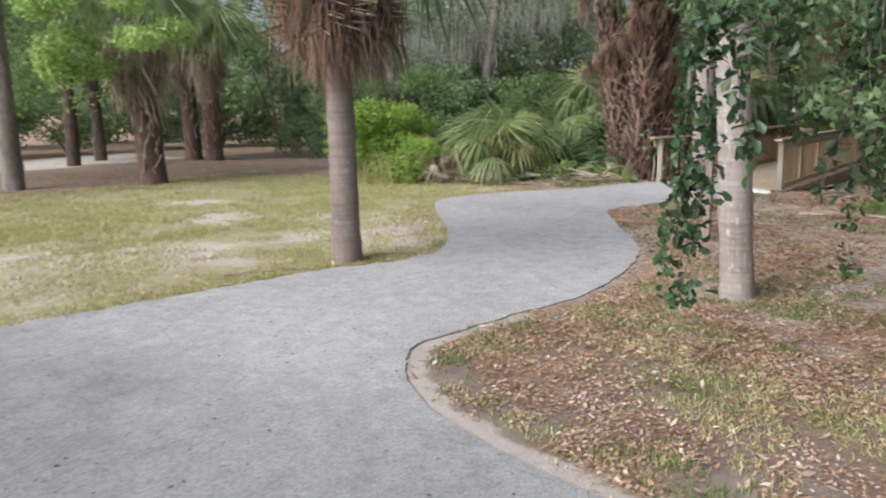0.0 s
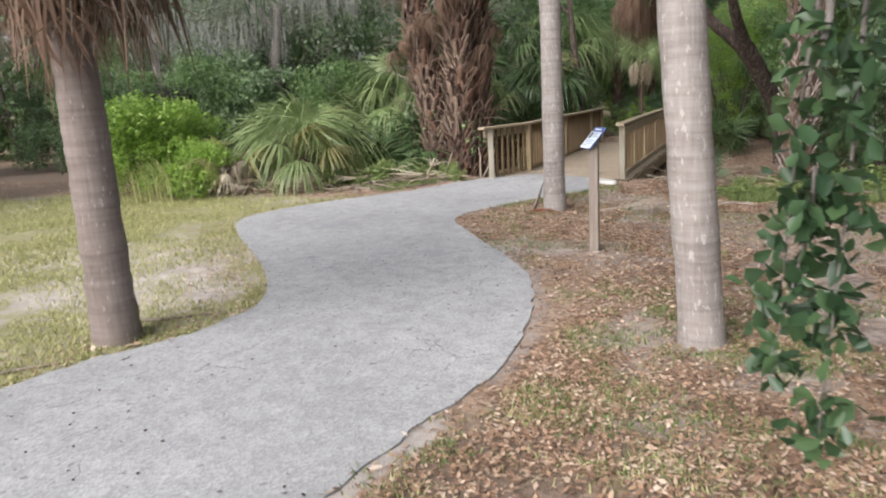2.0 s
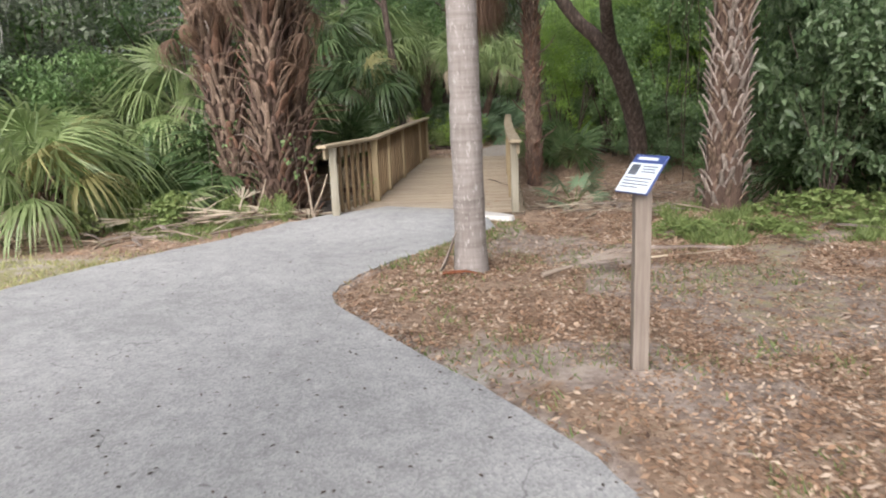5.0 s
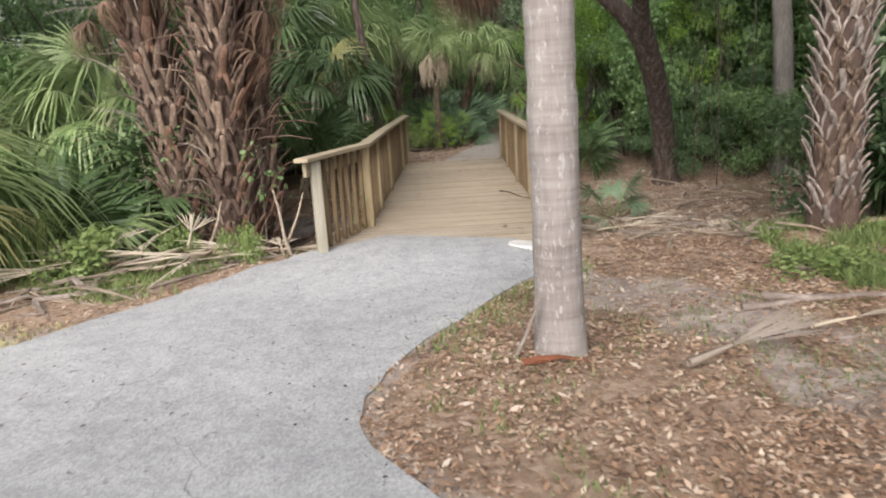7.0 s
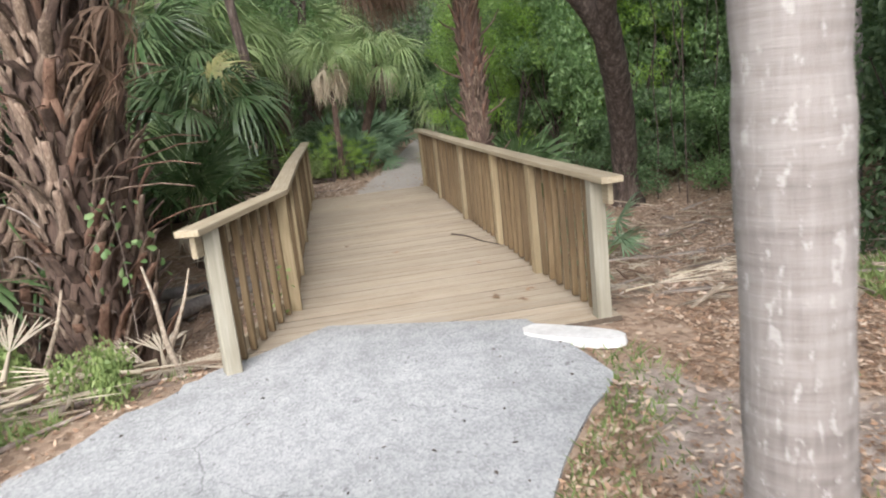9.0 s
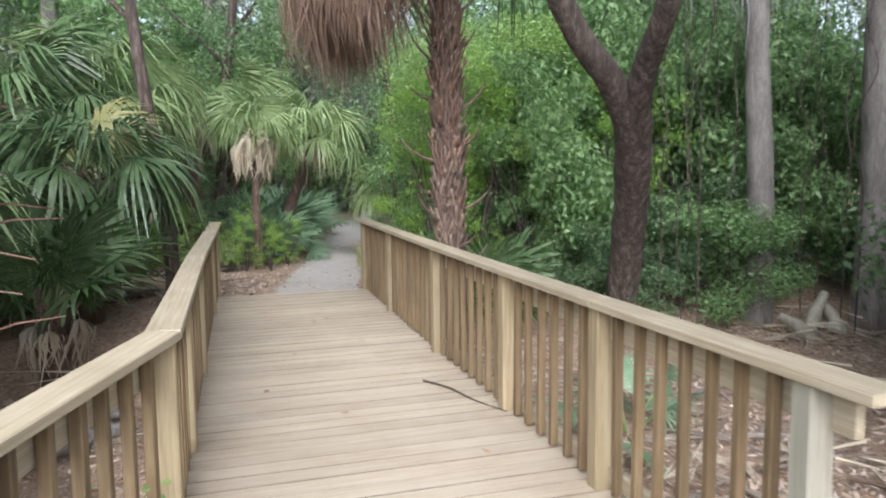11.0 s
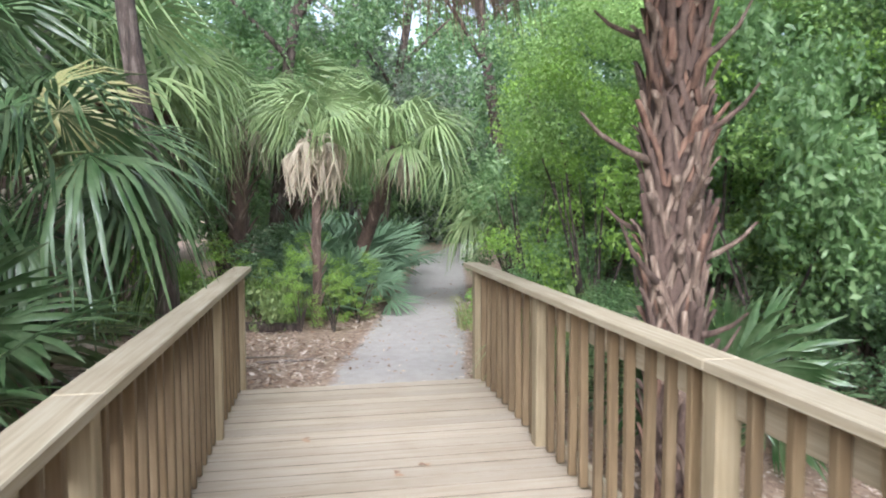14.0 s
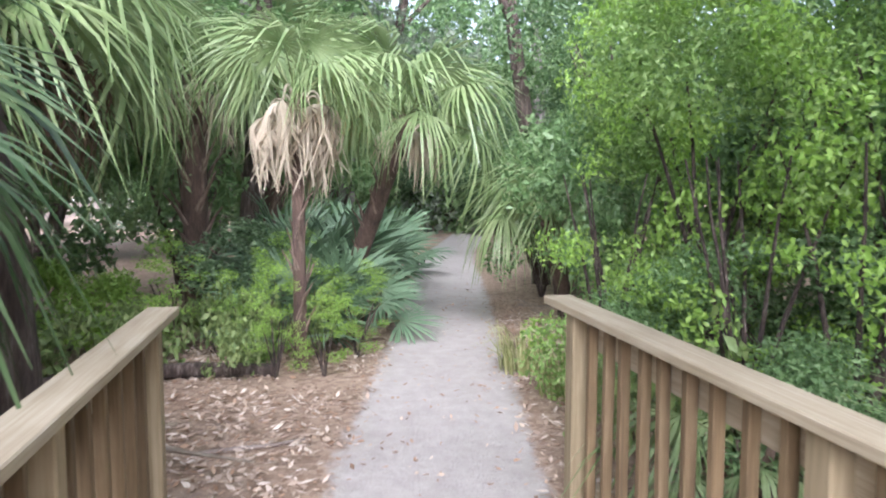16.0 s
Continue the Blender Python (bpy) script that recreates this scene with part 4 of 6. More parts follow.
def fan_palm(x, y, trunk_h, n, label, kinds, lo=15, hi=85, size=1.0, dead=0, dead_kind=None, name="fan_palm", r=0.14, lean=(0, 0)):
    p = thing(name, pose(x, y, gz(x, y) - 0.02), label, "palm")
    if trunk_h > 0.15:
        child("trunk", palm_trunk_mesh(trunk_h, r, r * 0.9, lean, FIBRE, int(abs(x * 51 + y * 7)), 1.1), p)
        boots(p, BOOTS, int(trunk_h * 18), 0.05, trunk_h * 0.95, r * 0.95, 0.8 if r > 0.12 else 0.45, lean, trunk_h)
    fan(p, kinds, n, (lean[0], lean[1], max(trunk_h, 0.05)), lo, hi, size, random.uniform(0, 360))
    if dead:
        if trunk_h > 0.6:
            if dead_kind is DEAD_F:
                skirt_of(p, HANG_F, dead, (lean[0], lean[1], trunk_h - 0.02), 0.2, max(size, 0.85))
            else:
                skirt_of(p, HANG_WIDE_F, dead, (lean[0], lean[1], trunk_h - 0.02), 0.16, max(size, 0.85))
        else:
            fan(p, dead_kind or TAN_F, dead, (lean[0], lean[1], max(trunk_h - 0.05, 0.2)), -35, 5, size, random.uniform(0, 360), 0.08)
    return p


def thatched_palm(x, y):
    p = fan_palm(x, y, 0.5, 4, "collapsed palm under a grey thatch of dead leaves", YELLOW_F, 20, 60, 0.75)
    skirt_of(p, HANG_NEAR_F[:1] + HANG_WIDE_F[:1], 10, (0, 0, 0.8), 0.45, 0.62)
    fan(p, TAN_F, 5, (0, 0, 0.6), -30, 15, 0.7, 30)


SEE_GREEN = "green fan palm with split drooping leaf tips"
# saw palmettos at the forest edge
fan_palm(-9.75, 13.6, 0.6, 13, "yellow-tipped fan palm with a grey thatch of dead leaves", LIGHT_F + YELLOW_F[:1], 5, 78, 0.88, 6, TAN_F)
fan_palm(-10.2, 14.6, 0.5, 16, "low saw palmetto with arching green fan leaves", LIGHT_F, 0, 80, 1.15, 4, TAN_F)
fan_palm(-9.35, 15.7, 0.35, 15, "dark green fan palm spreading at the forest edge", DARK_F + LIGHT_F[:1], 10, 80, 1.0, 2)
fan_palm(-10.9, 15.6, 1.3, 16, SEE_GREEN, YELLOW_F + LIGHT_F, 0, 80, 0.95, 5, TAN_F)
fan_palm(-8.6, 17.6, 1.0, 14, SEE_GREEN, DARK_F + GREEN_F, 0, 80, 1.0, 4)
fan_palm(-11.8, 17.5, 1.6, 16, SEE_GREEN, LIGHT_F, -10, 80, 1.05, 6, TAN_F)
fan_palm(-9.9, 18.4, 2.2, 16, SEE_GREEN, LIGHT_F, -10, 80, 1.1, 7, TAN_F)
fan_palm(-13.6, 19.0, 2.3, 14, SEE_GREEN, GREEN_F, -10, 80, 1.1, 6, DEAD_F)
thatched_palm(-10.6, 12.6)
# left of the bridge
fan_palm(-7.1, 20.2, 0.75, 11, "dark fan palm with broad leaves beside the bridge", DARK_F, 30, 88, 0.85, 3, TAN_F)
fan_palm(-6.95, 21.4, 1.75, 20, "fan palm with a shaggy trunk and drooping leaves", NEAR_F + YELLOW_F[:1], -15, 75, 0.88, 14, TAN_F)
fan_palm(-8.1, 20.9, 1.2, 13, SEE_GREEN, LIGHT_F, 5, 80, 0.95, 8, TAN_F)
fan_palm(-9.2, 21.6, 1.8, 15, SEE_GREEN, GREEN_F, -20, 80, 1.1, 8, TAN_F)
fan_palm(-8.2, 23.4, 2.6, 15, SEE_GREEN, GREEN_F, -20, 80, 1.15, 8, DEAD_F)
# beyond the bridge
fan_palm(-4.9, 24.9, 2.3, 11, "fan palm with a tan skirt of dead leaves", LIGHT_F, 12, 88, 0.6, 13, TAN_F, r=0.055)
fan_palm(-4.5, 26.8, 2.3, 13, "bright fan palm arching over the sandy trail", LIGHT_F + YELLOW_F[:1], 0, 80, 0.85, 4, TAN_F, lean=(0.75, -0.5), r=0.1)
fan_palm(-5.95, 26.9, 2.7, 13, SEE_GREEN, LIGHT_F, 5, 80, 0.85, 5, TAN_F)
fan_palm(-1.75, 26.8, 1.2, 11, "fan palm drooping beside the sandy trail", LIGHT_F, 5, 75, 0.75, 0, None, lean=(-0.4, -0.4), r=0.1)
fan_palm(-5.2, 29.6, 3.0, 16, SEE_GREEN, LIGHT_F, -15, 80, 1.2, 8, TAN_F)
fan_palm(-7.2, 25.0, 2.8, 15, SEE_GREEN, LIGHT_F, -15, 80, 1.15, 9, DEAD_F)
for k, (x, y, s) in enumerate(((-4.75, 26.9, 1.3), (-4.3, 28.2, 1.35), (-5.0, 28.0, 1.4), (-3.9, 29.6, 1.3), (-3.5, 31.2, 1.3), (-4.7, 30.6, 1.4), (-4.45, 26.1, 1.0), (-5.0, 25.8, 0.9))):
    fan_palm(x, y, 0.1, 16, "blue-green saw palmetto with stiff fan leaves", SAW_F, 15, 85, s, 0, name="saw_palmetto")
fan_palm(-2.45, 20.3, 0.15, 9, "young fan palm beside the bridge railing", DARK_F, 40, 85, 0.7)
fan_palm(-2.88, 21.5, 0.3, 8, "young palm with narrow pale leaves", LIGHT_F, 15, 60, 0.55)
fan_palm(-2.7, 16.9, 0.08, 7, "small saw palmetto on the leaf litter", SAW_F, 15, 70, 0.7, name="saw_palmetto")
fan_palm(0.6, 15.4, 0.3, 12, "dark green saw palmetto under the trees", DARK_F, 10, 75, 0.8, name="saw_palmetto")


# ---------------- broadleaf plants ----------------
def leaf_cloud(centres, radii, n, size, seed, up=0.35, narrow=0.5, droop=0.2, shell=0.55):
    """Corners and triangles of n folded leaves in soft clumps."""
    r = np.random.default_rng(seed)
    C, Rr = np.asarray(centres, float), np.asarray(radii, float)
    w = (Rr[:, 0] * Rr[:, 1] * Rr[:, 2]) ** (2 / 3)
    pick = r.choice(len(C), n, p=w / w.sum())
    d = r.normal(0, 1, (n, 3))
    d /= np.linalg.norm(d, axis=1, keepdims=True)
    rad = shell + (1 - shell) * r.random((n, 1)) + r.normal(0, 0.07, (n, 1))
    rad = np.where(r.random((n, 1)) < 0.25, r.random((n, 1)), rad)
    P = C[pick] + d * rad * Rr[pick]
    nrm = d * 0.55 + r.normal(0, 0.55, (n, 3)) + np.array([0, 0, up])
    nrm /= np.linalg.norm(nrm, axis=1, keepdims=True)
    a = np.cross(nrm, r.normal(0, 1, (n, 3)) + np.array([0, 0, 0.01]))
    a /= np.linalg.norm(a, axis=1, keepdims=True) + 1e-9
    a[:, 2] -= droop
    a /= np.linalg.norm(a, axis=1, keepdims=True) + 1e-9
    b = np.cross(nrm, a)
    s = size * (0.6 + 0.8 * r.random((n, 1)))
    base, tip = P - a * s * 0.5, P + a * s * 0.5 - nrm * s * 0.12
    left = P + b * s * narrow * 0.5 + nrm * s * 0.10 - a * s * 0.06
    right = P - b * s * narrow * 0.5 + nrm * s * 0.10 - a * s * 0.06
    V = np.stack([base, left, tip, right], 1).reshape(-1, 3)
    i = np.arange(n) * 4
    F = np.concatenate([np.stack([i, i + 2, i + 1], -1), np.stack([i, i + 3, i + 2], -1)])
    return V, F


def clumps(n, rx, ry, z0, z1, cr, seed, dome=True):
    """Centres and radii of leaf clumps in a rounded, uneven crown."""
    r = np.random.default_rng(seed)
    C, R = [], []
    for k in range(n):
        f = (k + 0.5) / n
        z = z0 + (z1 - z0) * f
        prof = math.sqrt(max(0.05, 1 - (max(0, f - 0.35) / 0.7) ** 2)) if dome else 1.0
        a = r.random() * 6.283
        q = math.sqrt(r.random()) * prof
        C.append((rx * q * math.cos(a), ry * q * math.sin(a), z + r.normal(0, 0.05)))
        c = cr * r.uniform(0.65, 1.25)
        R.append((c, c, c * r.uniform(0.6, 0.9)))
    return C, R


def stems(n, h, spread, r0, seed):
    r = np.random.default_rng(seed)
    out = []
    for k in range(n):
        a = r.random() * 6.283
        t = np.linspace(0, 1, 7)
        wob = np.cumsum(r.normal(0, 0.03, (7, 2)), 0) * h * 0.4
        P = np.stack([spread * t ** 1.3 * math.cos(a) + wob[:, 0] * t, spread * t ** 1.3 * math.sin(a) + wob[:, 1] * t, h * t - 0.08], -1)
        out.append(tube(P, np.linspace(r0, r0 * 0.25, 7), 5))
    return join(out)


SPECIES = {}


def shrub(kind, x, y, turn=0.0, sx=1.0, sz=1.0):
    if kind not in SPECIES:
        label, mat, r, h, n, leaf, seeds = KINDS[kind]
        SPECIES[kind] = []
        for s in range(seeds):
            C, R = clumps(22, r, r, (0.06 if "far" in kind or "wood" in kind else 0.16) * h if h > 1.5 else 0.3 * h, h, 0.34 * r, hash_of(kind) + s)
            V, F = leaf_cloud(C, R, n, leaf, hash_of(kind) + 31 * s)
            V[:, 2] = np.maximum(V[:, 2], 0.02)
            SPECIES[kind].append((mesh_of("foliage", V, F, mat), mesh_of("branchwork", *stems(7, h * 0.62, r * 0.6, 0.007 * h + 0.006, s), OAK_BARK, True)))
    label = KINDS[kind][0]
    fol, st = SPECIES[kind][int(abs(x * 13 + y * 7)) % len(SPECIES[kind])]
    p = thing("shrub" if KINDS[kind][3] < 3.6 else "understorey_tree", pose(x, y, gz(x, y) - 0.02, 0, 0, turn) @ Matrix.Diagonal((sx, sx, sz, 1)), label, "shrub" if KINDS[kind][3] < 3.6 else "tree")
    child("branchwork", st, p)
    child("foliage", fol, p)
    return p


def hash_of(s):
    return sum(ord(c) * (i + 3) for i, c in enumerate(s)) % 9973


# kind: label, leaf material, radius, height, leaves, leaf length, variants
KINDS = {
    "bright": ("dense bright green leafy shrub at the lawn edge", LEAF_LIME, 1.25, 1.7, 9000, 0.085, 2),
    "edge": ("dark green leafy shrub with dense small leaves", LEAF_DARK, 1.3, 2.6, 8000, 0.085, 3),
    "mid": ("mid green leafy understorey shrub", LEAF_MID, 1.4, 2.8, 8500, 0.085, 3),
    "tall": ("tall leafy understorey tree in mixed green", LEAF_MID, 1.9, 5.5, 14000, 0.1, 3),
    "tall_dark": ("tall dark green understorey tree", LEAF_DARK, 2.0, 5.5, 9000, 0.11, 3),
    "grey": ("grey-green scrub oak draped with moss", LEAF_GREY, 2.0, 5.0, 8000, 0.1, 3),
    "low": ("low green weeds among leaf litter", GRASS_GREEN, 0.55, 0.38, 900, 0.075, 3),
    "lime": ("sapling with bright lime-green leaves", LEAF_LIME, 0.62, 2.5, 3000, 0.042, 3),
    "brightwood": ("bright green leafy sapling beside the trail", LEAF_BRIGHT, 1.15, 3.8, 18000, 0.048, 2),
    "glossy": ("broad-leaved shrub with glossy pale-edged leaves", LEAF_GLOSSY, 1.05, 2.9, 4200, 0.115, 3),
}
PLANTS = [
    ("bright", -12.0, 12.6, 1.1, 1.0), ("bright", -13.6, 13.2, 1.0, 0.95), ("bright", -11.2, 12.6, 0.6, 0.55),
    ("edge", -15.2, 14.6, 1.0, 0.9), ("mid", -13.2, 15.2, 1.1, 1.0), ("glossy", -11.9, 15.7, 1.0, 1.0), ("glossy", -13.2, 16.4, 1.1, 1.15), ("mid", -10.9, 16.9, 0.9, 1.1),
    ("edge", -9.0, 18.2, 1.0, 1.0), ("low", -9.6, 13.6, 1.0, 1.0), ("low", -8.4, 14.3, 1.0, 0.9), ("low", -7.0, 14.75, 0.5, 0.6), ("low", -6.85, 14.1, 0.35, 0.8), ("low", -7.7, 14.85, 0.5, 0.9), ("low", -11.2, 12.4, 1.1, 1.1),
    ("mid", -17.4, 16.2, 1.2, 1.0), ("edge", -19.6, 17.4, 1.2, 1.0), ("edge", -22.0, 18.6, 1.2, 1.0),
    ("grey", -14.4, 17.8, 1.0, 1.0), ("grey", -12.4, 19.6, 1.0, 1.1), ("grey", -17.0, 19.0, 1.1, 1.0), ("tall", -19.8, 20.2, 1.1, 1.0), ("tall", -10.8, 20.8, 1.0, 1.1),
    ("tall", -15.0, 21.8, 1.2, 1.2), ("grey", -22.4, 21.0, 1.1, 1.1), ("tall", -12.8, 23.4, 1.1, 1.1), ("grey", -9.6, 23.8, 1.0, 1.1),
    ("tall", -8.6, 27.2, 1.0, 1.0), ("tall", -6.4, 29.0, 1.0, 1.0), ("tall", -9.6, 28.0, 1.1, 1.2), ("low", -7.2, 24.9, 1.0, 1.2), ("tall", -4.2, 33.0, 1.0, 1.0),
    ("low", -5.6, 25.6, 0.8, 1.5), ("low", -5.3, 25.3, 0.6, 1.2), ("low", -4.75, 25.5, 0.6, 1.3), ("low", -6.4, 25.2, 0.9, 1.2), ("lime", -4.4, 25.2, 0.5, 0.35), ("lime", -5.3, 25.2, 0.5, 0.4), ("lime", -4.9, 25.6, 0.6, 0.45), ("lime", -6.0, 25.7, 0.7, 0.45), ("bright", -7.0, 25.9, 0.5, 0.5), ("glossy", -5.5, 26.3, 0.5, 0.4), ("lime", -4.72, 24.6, 0.42, 0.3), ("lime", -5.1, 24.62, 0.42, 0.36), ("low", -5.4, 24.7, 0.6, 1.0),
    ("brightwood", -2.2, 23.0, 0.9, 0.95), ("brightwood", -1.3, 22.3, 1.0, 1.0), ("brightwood", -1.6, 24.2, 1.0, 1.1), ("brightwood", -0.2, 22.6, 1.0, 1.0), ("mid", -1.9, 22.4, 0.6, 0.45), ("mid", -2.75, 22.7, 0.4, 0.4), ("tall", -0.6, 23.8, 0.9, 0.9),
    ("mid", -1.6, 25.2, 0.8, 0.9), ("tall", -0.6, 27.0, 0.9, 1.0), ("mid", -1.5, 28.4, 0.7, 0.8), ("tall", 0.6, 30.0, 1.0, 1.0), ("tall_dark", 1.4, 34.0, 1.1, 1.1),
    ("mid", -0.2, 21.3, 0.9, 1.25), ("mid", 0.9, 21.2, 1.0, 1.3), ("mid", 2.2, 20.8, 1.0, 1.2), ("mid", -1.3, 21.5, 0.8, 1.1), ("mid", 1.5, 22.2, 1.1, 1.6), ("mid", 3.2, 21.6, 1.1, 1.5), ("mid", 0.1, 22.4, 1.0, 1.6), ("mid", 3.4, 20.2, 1.0, 1.1), ("edge", 0.7, 20.4, 0.7, 0.6), ("edge", -0.5, 20.6, 0.6, 0.5), ("tall", 1.4, 23.6, 1.0, 1.0), ("tall", 3.6, 22.8, 1.0, 1.0), ("tall_dark", 5.4, 22.0, 1.1, 1.1), ("edge", 3.8, 19.4, 1.0, 0.9),
    ("edge", -0.9, 20.3, 0.6, 0.4), ("mid", 0.4, 19.9, 0.7, 0.5),
    ("glossy", 0.0, 13.95, 0.75, 0.85), ("glossy", 0.9, 13.7, 1.0, 1.05), ("glossy", 0.5, 14.7, 1.1, 1.35), ("glossy", 1.9, 13.9, 1.0, 1.15), ("edge", 0.35, 15.9, 0.95, 1.2), ("edge", 1.5, 14.9, 1.1, 1.35), ("mid", 2.7, 14.6, 1.1, 1.35), ("tall_dark", 2.0, 16.4, 0.9, 0.95), ("tall_dark", 3.6, 15.4, 0.9, 1.0), ("edge", 3.0, 17.2, 1.1, 1.1), ("mid", 4.3, 13.8, 1.1, 1.1), ("edge", 5.0, 15.8, 1.1, 1.2), ("tall_dark", 4.6, 18.2, 1.0, 1.0), ("tall_dark", 6.6, 14.2, 1.0, 1.1), ("grey", 6.4, 11.8, 0.9, 1.0), ("tall_dark", 7.4, 17.6, 1.1, 1.1),
    ("low", 0.4, 13.2, 1.4, 0.7), ("low", -1.0, 12.7, 1.0, 0.4), ("low", 2.2, 13.4, 1.4, 0.6), ("low", 1.4, 13.0, 1.5, 0.7), ("low", -0.1, 14.0, 1.3, 0.6), ("low", -1.9, 12.9, 0.9, 0.4),
    ("lime", -0.5, 21.3, 1.0, 1.1), ("lime", -2.5, 22.3, 1.0, 1.15), ("lime", -2.15, 21.9, 1.1, 1.2), ("lime", -2.7, 23.6, 0.9, 1.1), ("lime", 0.4, 21.0, 1.1, 1.25), ("mid", -2.55, 21.5, 0.4, 0.3), ("low", -2.9, 22.3, 0.9, 1.6),
    ("tall_dark", -3.6, 38.0, 1.1, 1.0), ("edge", -0.4, 43.0, 1.3, 1.3), ("edge", 1.8, 42.0, 1.3, 1.2), ("edge", 0.6, 44.5, 1.4, 1.5), ("edge", -2.4, 41.0, 1.2, 1.1), ("tall_dark", -6.5, 35.5, 1.2, 1.1), ("tall", -9.4, 33.0, 1.2, 1.2), ("tall_dark", 3.6, 28.4, 1.1, 1.2), ("tall_dark", 4.6, 32.5, 1.2, 1.2), ("tall_dark", 3.9, 40.0, 1.2, 1.1),
    ("edge", -31.0, 3.5, 1.7, 1.2), ("mid", -31.6, 7.0, 1.8, 1.3), ("edge", -31.0, 10.2, 1.7, 1.2), ("mid", -31.4, 13.4, 1.8, 1.3), ("edge", -30.6, 16.6, 1.8, 1.2), ("mid", -29.6, 19.6, 1.8, 1.2), ("mid", -31.5, 0.0, 1.8, 1.2), ("tall_dark", -0.6, 45.0, 1.3, 1.1), ("tall_dark", 6.6, 46.0, 1.4, 1.2), ("tall_dark", -13.5, 28.5, 1.3, 1.3), ("tall", -17.5, 26.0, 1.3, 1.2), ("tall_dark", 8.6, 25.0, 1.2, 1.2),
]
for k, (kind, x, y, sx, sz) in enumerate(PLANTS):
    shrub(kind, x, y, k * 47 % 360, sx, sz)


# ---------------- trees ----------------
def limb(points, r0, r1, sides=12, per=8, wobble=0.12, seed=0):
    P = smooth_line(points, per)
    return tube(P, np.linspace(r0, r1, len(P)), sides, wobble, seed)


def live_oak():
    bx, by = -1.1, 19.7
    p = thing("oak_tree", pose(bx, by, gz(bx, by)), "dark furrowed oak with a forked leaning trunk", "tree")
    trunk = [limb([(0, 0, -0.12), (-0.01, -0.04, 0.35), (-0.14, -0.34, 1.0), (-0.44, -0.92, 1.75), (-0.84, -1.56, 2.5)], 0.18, 0.17, 20, 12, 0.12, 1),
             limb([(0.04, 0.03, -0.14), (0.01, 0.0, 0.1), (-0.04, -0.1, 0.55)], 0.29, 0.15, 16, 6, 0.22, 5)]
    child("trunk", mesh_of("trunk", *join(trunk), OAK_BARK, True), p)
    child("limb", mesh_of("limb", *limb([(-0.72, -1.36, 2.26), (-1.08, -1.6, 2.68), (-1.55, -1.76, 3.12), (-2.15, -1.95, 4.1), (-2.55, -2.1, 5.5)], 0.145, 0.07, 16, 8, 0.12, 2), OAK_BARK, True), p)
    child("limb", mesh_of("limb", *limb([(-0.72, -1.36, 2.26), (-0.92, -1.86, 2.75), (-1.06, -2.4, 3.2), (-1.25, -3.0, 4.2), (-1.4, -3.5, 5.5)], 0.13, 0.06, 16, 8, 0.12, 3), OAK_BARK, True), p)
    C, R = clumps(20, 2.6, 2.6, 5.0, 7.0, 0.8, 77)
    child("crown", mesh_of("crown", *leaf_cloud(C, R, 1700, 0.10, 78), LEAF_DARK), p)


def plain_tree(x, y, h, r, label, bark, lean=(0, 0), crown=3500, leaf=0.14, rad=1.8, mat=LEAF_DARK, z0=None, name="tree"):
    p = thing(name, pose(x, y, gz(x, y)), label, "tree")
    s = int(abs(x * 31 + y * 17))
    pts = [(0, 0, -0.1), (lean[0] * 0.2 + 0.03, lean[1] * 0.2, h * 0.25), (lean[0] * 0.5 - 0.04, lean[1] * 0.5, h * 0.55), (lean[0], lean[1], h)]
    child("trunk", mesh_of("trunk", *limb(pts, r, r * 0.6, 14, 10, 0.14, s), bark, True), p)
    for k in range(3):
        a = k * 2.2 + s
        f = 0.62 + 0.12 * k
        b = (lean[0] * f, lean[1] * f, h * f)
        child("limb", mesh_of("limb", *limb([b, (b[0] + 0.5 * math.cos(a), b[1] + 0.5 * math.sin(a), b[2] + 0.5), (b[0] + 1.3 * math.cos(a), b[1] + 1.3 * math.sin(a), b[2] + 1.2)], r * 0.45, r * 0.15, 8, 6, 0.1, s + k), bark, True), p)
    if crown and y > 24:
        crown = int(crown * 0.6)
    if crown:
        C, R = clumps(16, rad, rad, z0 or h * 0.75, h + 1.2, 0.36 * rad, s)
        V, F = leaf_cloud(C, R, crown, leaf, s + 5)
        child("crown", mesh_of("crown", V + np.array([lean[0], lean[1], 0]), F, mat), p)
    return p


live_oak()
plain_tree(0.95, 19.85, 6.0, 0.19, "grey-barked tree hung with thin vines", GREY_BARK, (-0.1, 0.1), 2200, 0.12, 2.2, LEAF_GREY, 4.2)
plain_tree(2.15, 19.3, 6.5, 0.22, "thick grey-barked tree in dense undergrowth", GREY_BARK, (0.1, 0.1), 2200, 0.12, 2.2, LEAF_GREY, 4.4)
plain_tree(-6.07, 22.0, 5.5, 0.1, "slim dark leaning tree beside the bridge", OAK_BARK, (-0.5, 0.2), 5000, 0.11, 1.6, LEAF_MID, 4.4)
plain_tree(-7.9, 24.8, 7.0, 0.16, "slim grey forest tree", GREY_BARK, (0.2, 0.1), 6000, 0.13, 2.2, LEAF_MID, 4.0)
plain_tree(-3.9, 33.2, 8.5, 0.16, "tall grey forest tree beyond the trail", GREY_BARK, (0.3, 0.2), 9000, 0.16, 2.8, LEAF_GREY, 3.2)
plain_tree(-5.2, 37.0, 9.0, 0.18, "tall grey forest tree beyond the trail", GREY_BARK, (0.3, 0.2), 9000, 0.17, 3.0, LEAF_GREY, 3.0)
plain_tree(1.4, 36.4, 9.0, 0.18, "tall grey forest tree beyond the trail", GREY_BARK, (-0.3, 0.2), 9000, 0.17, 3.0, LEAF_MID, 3.0)
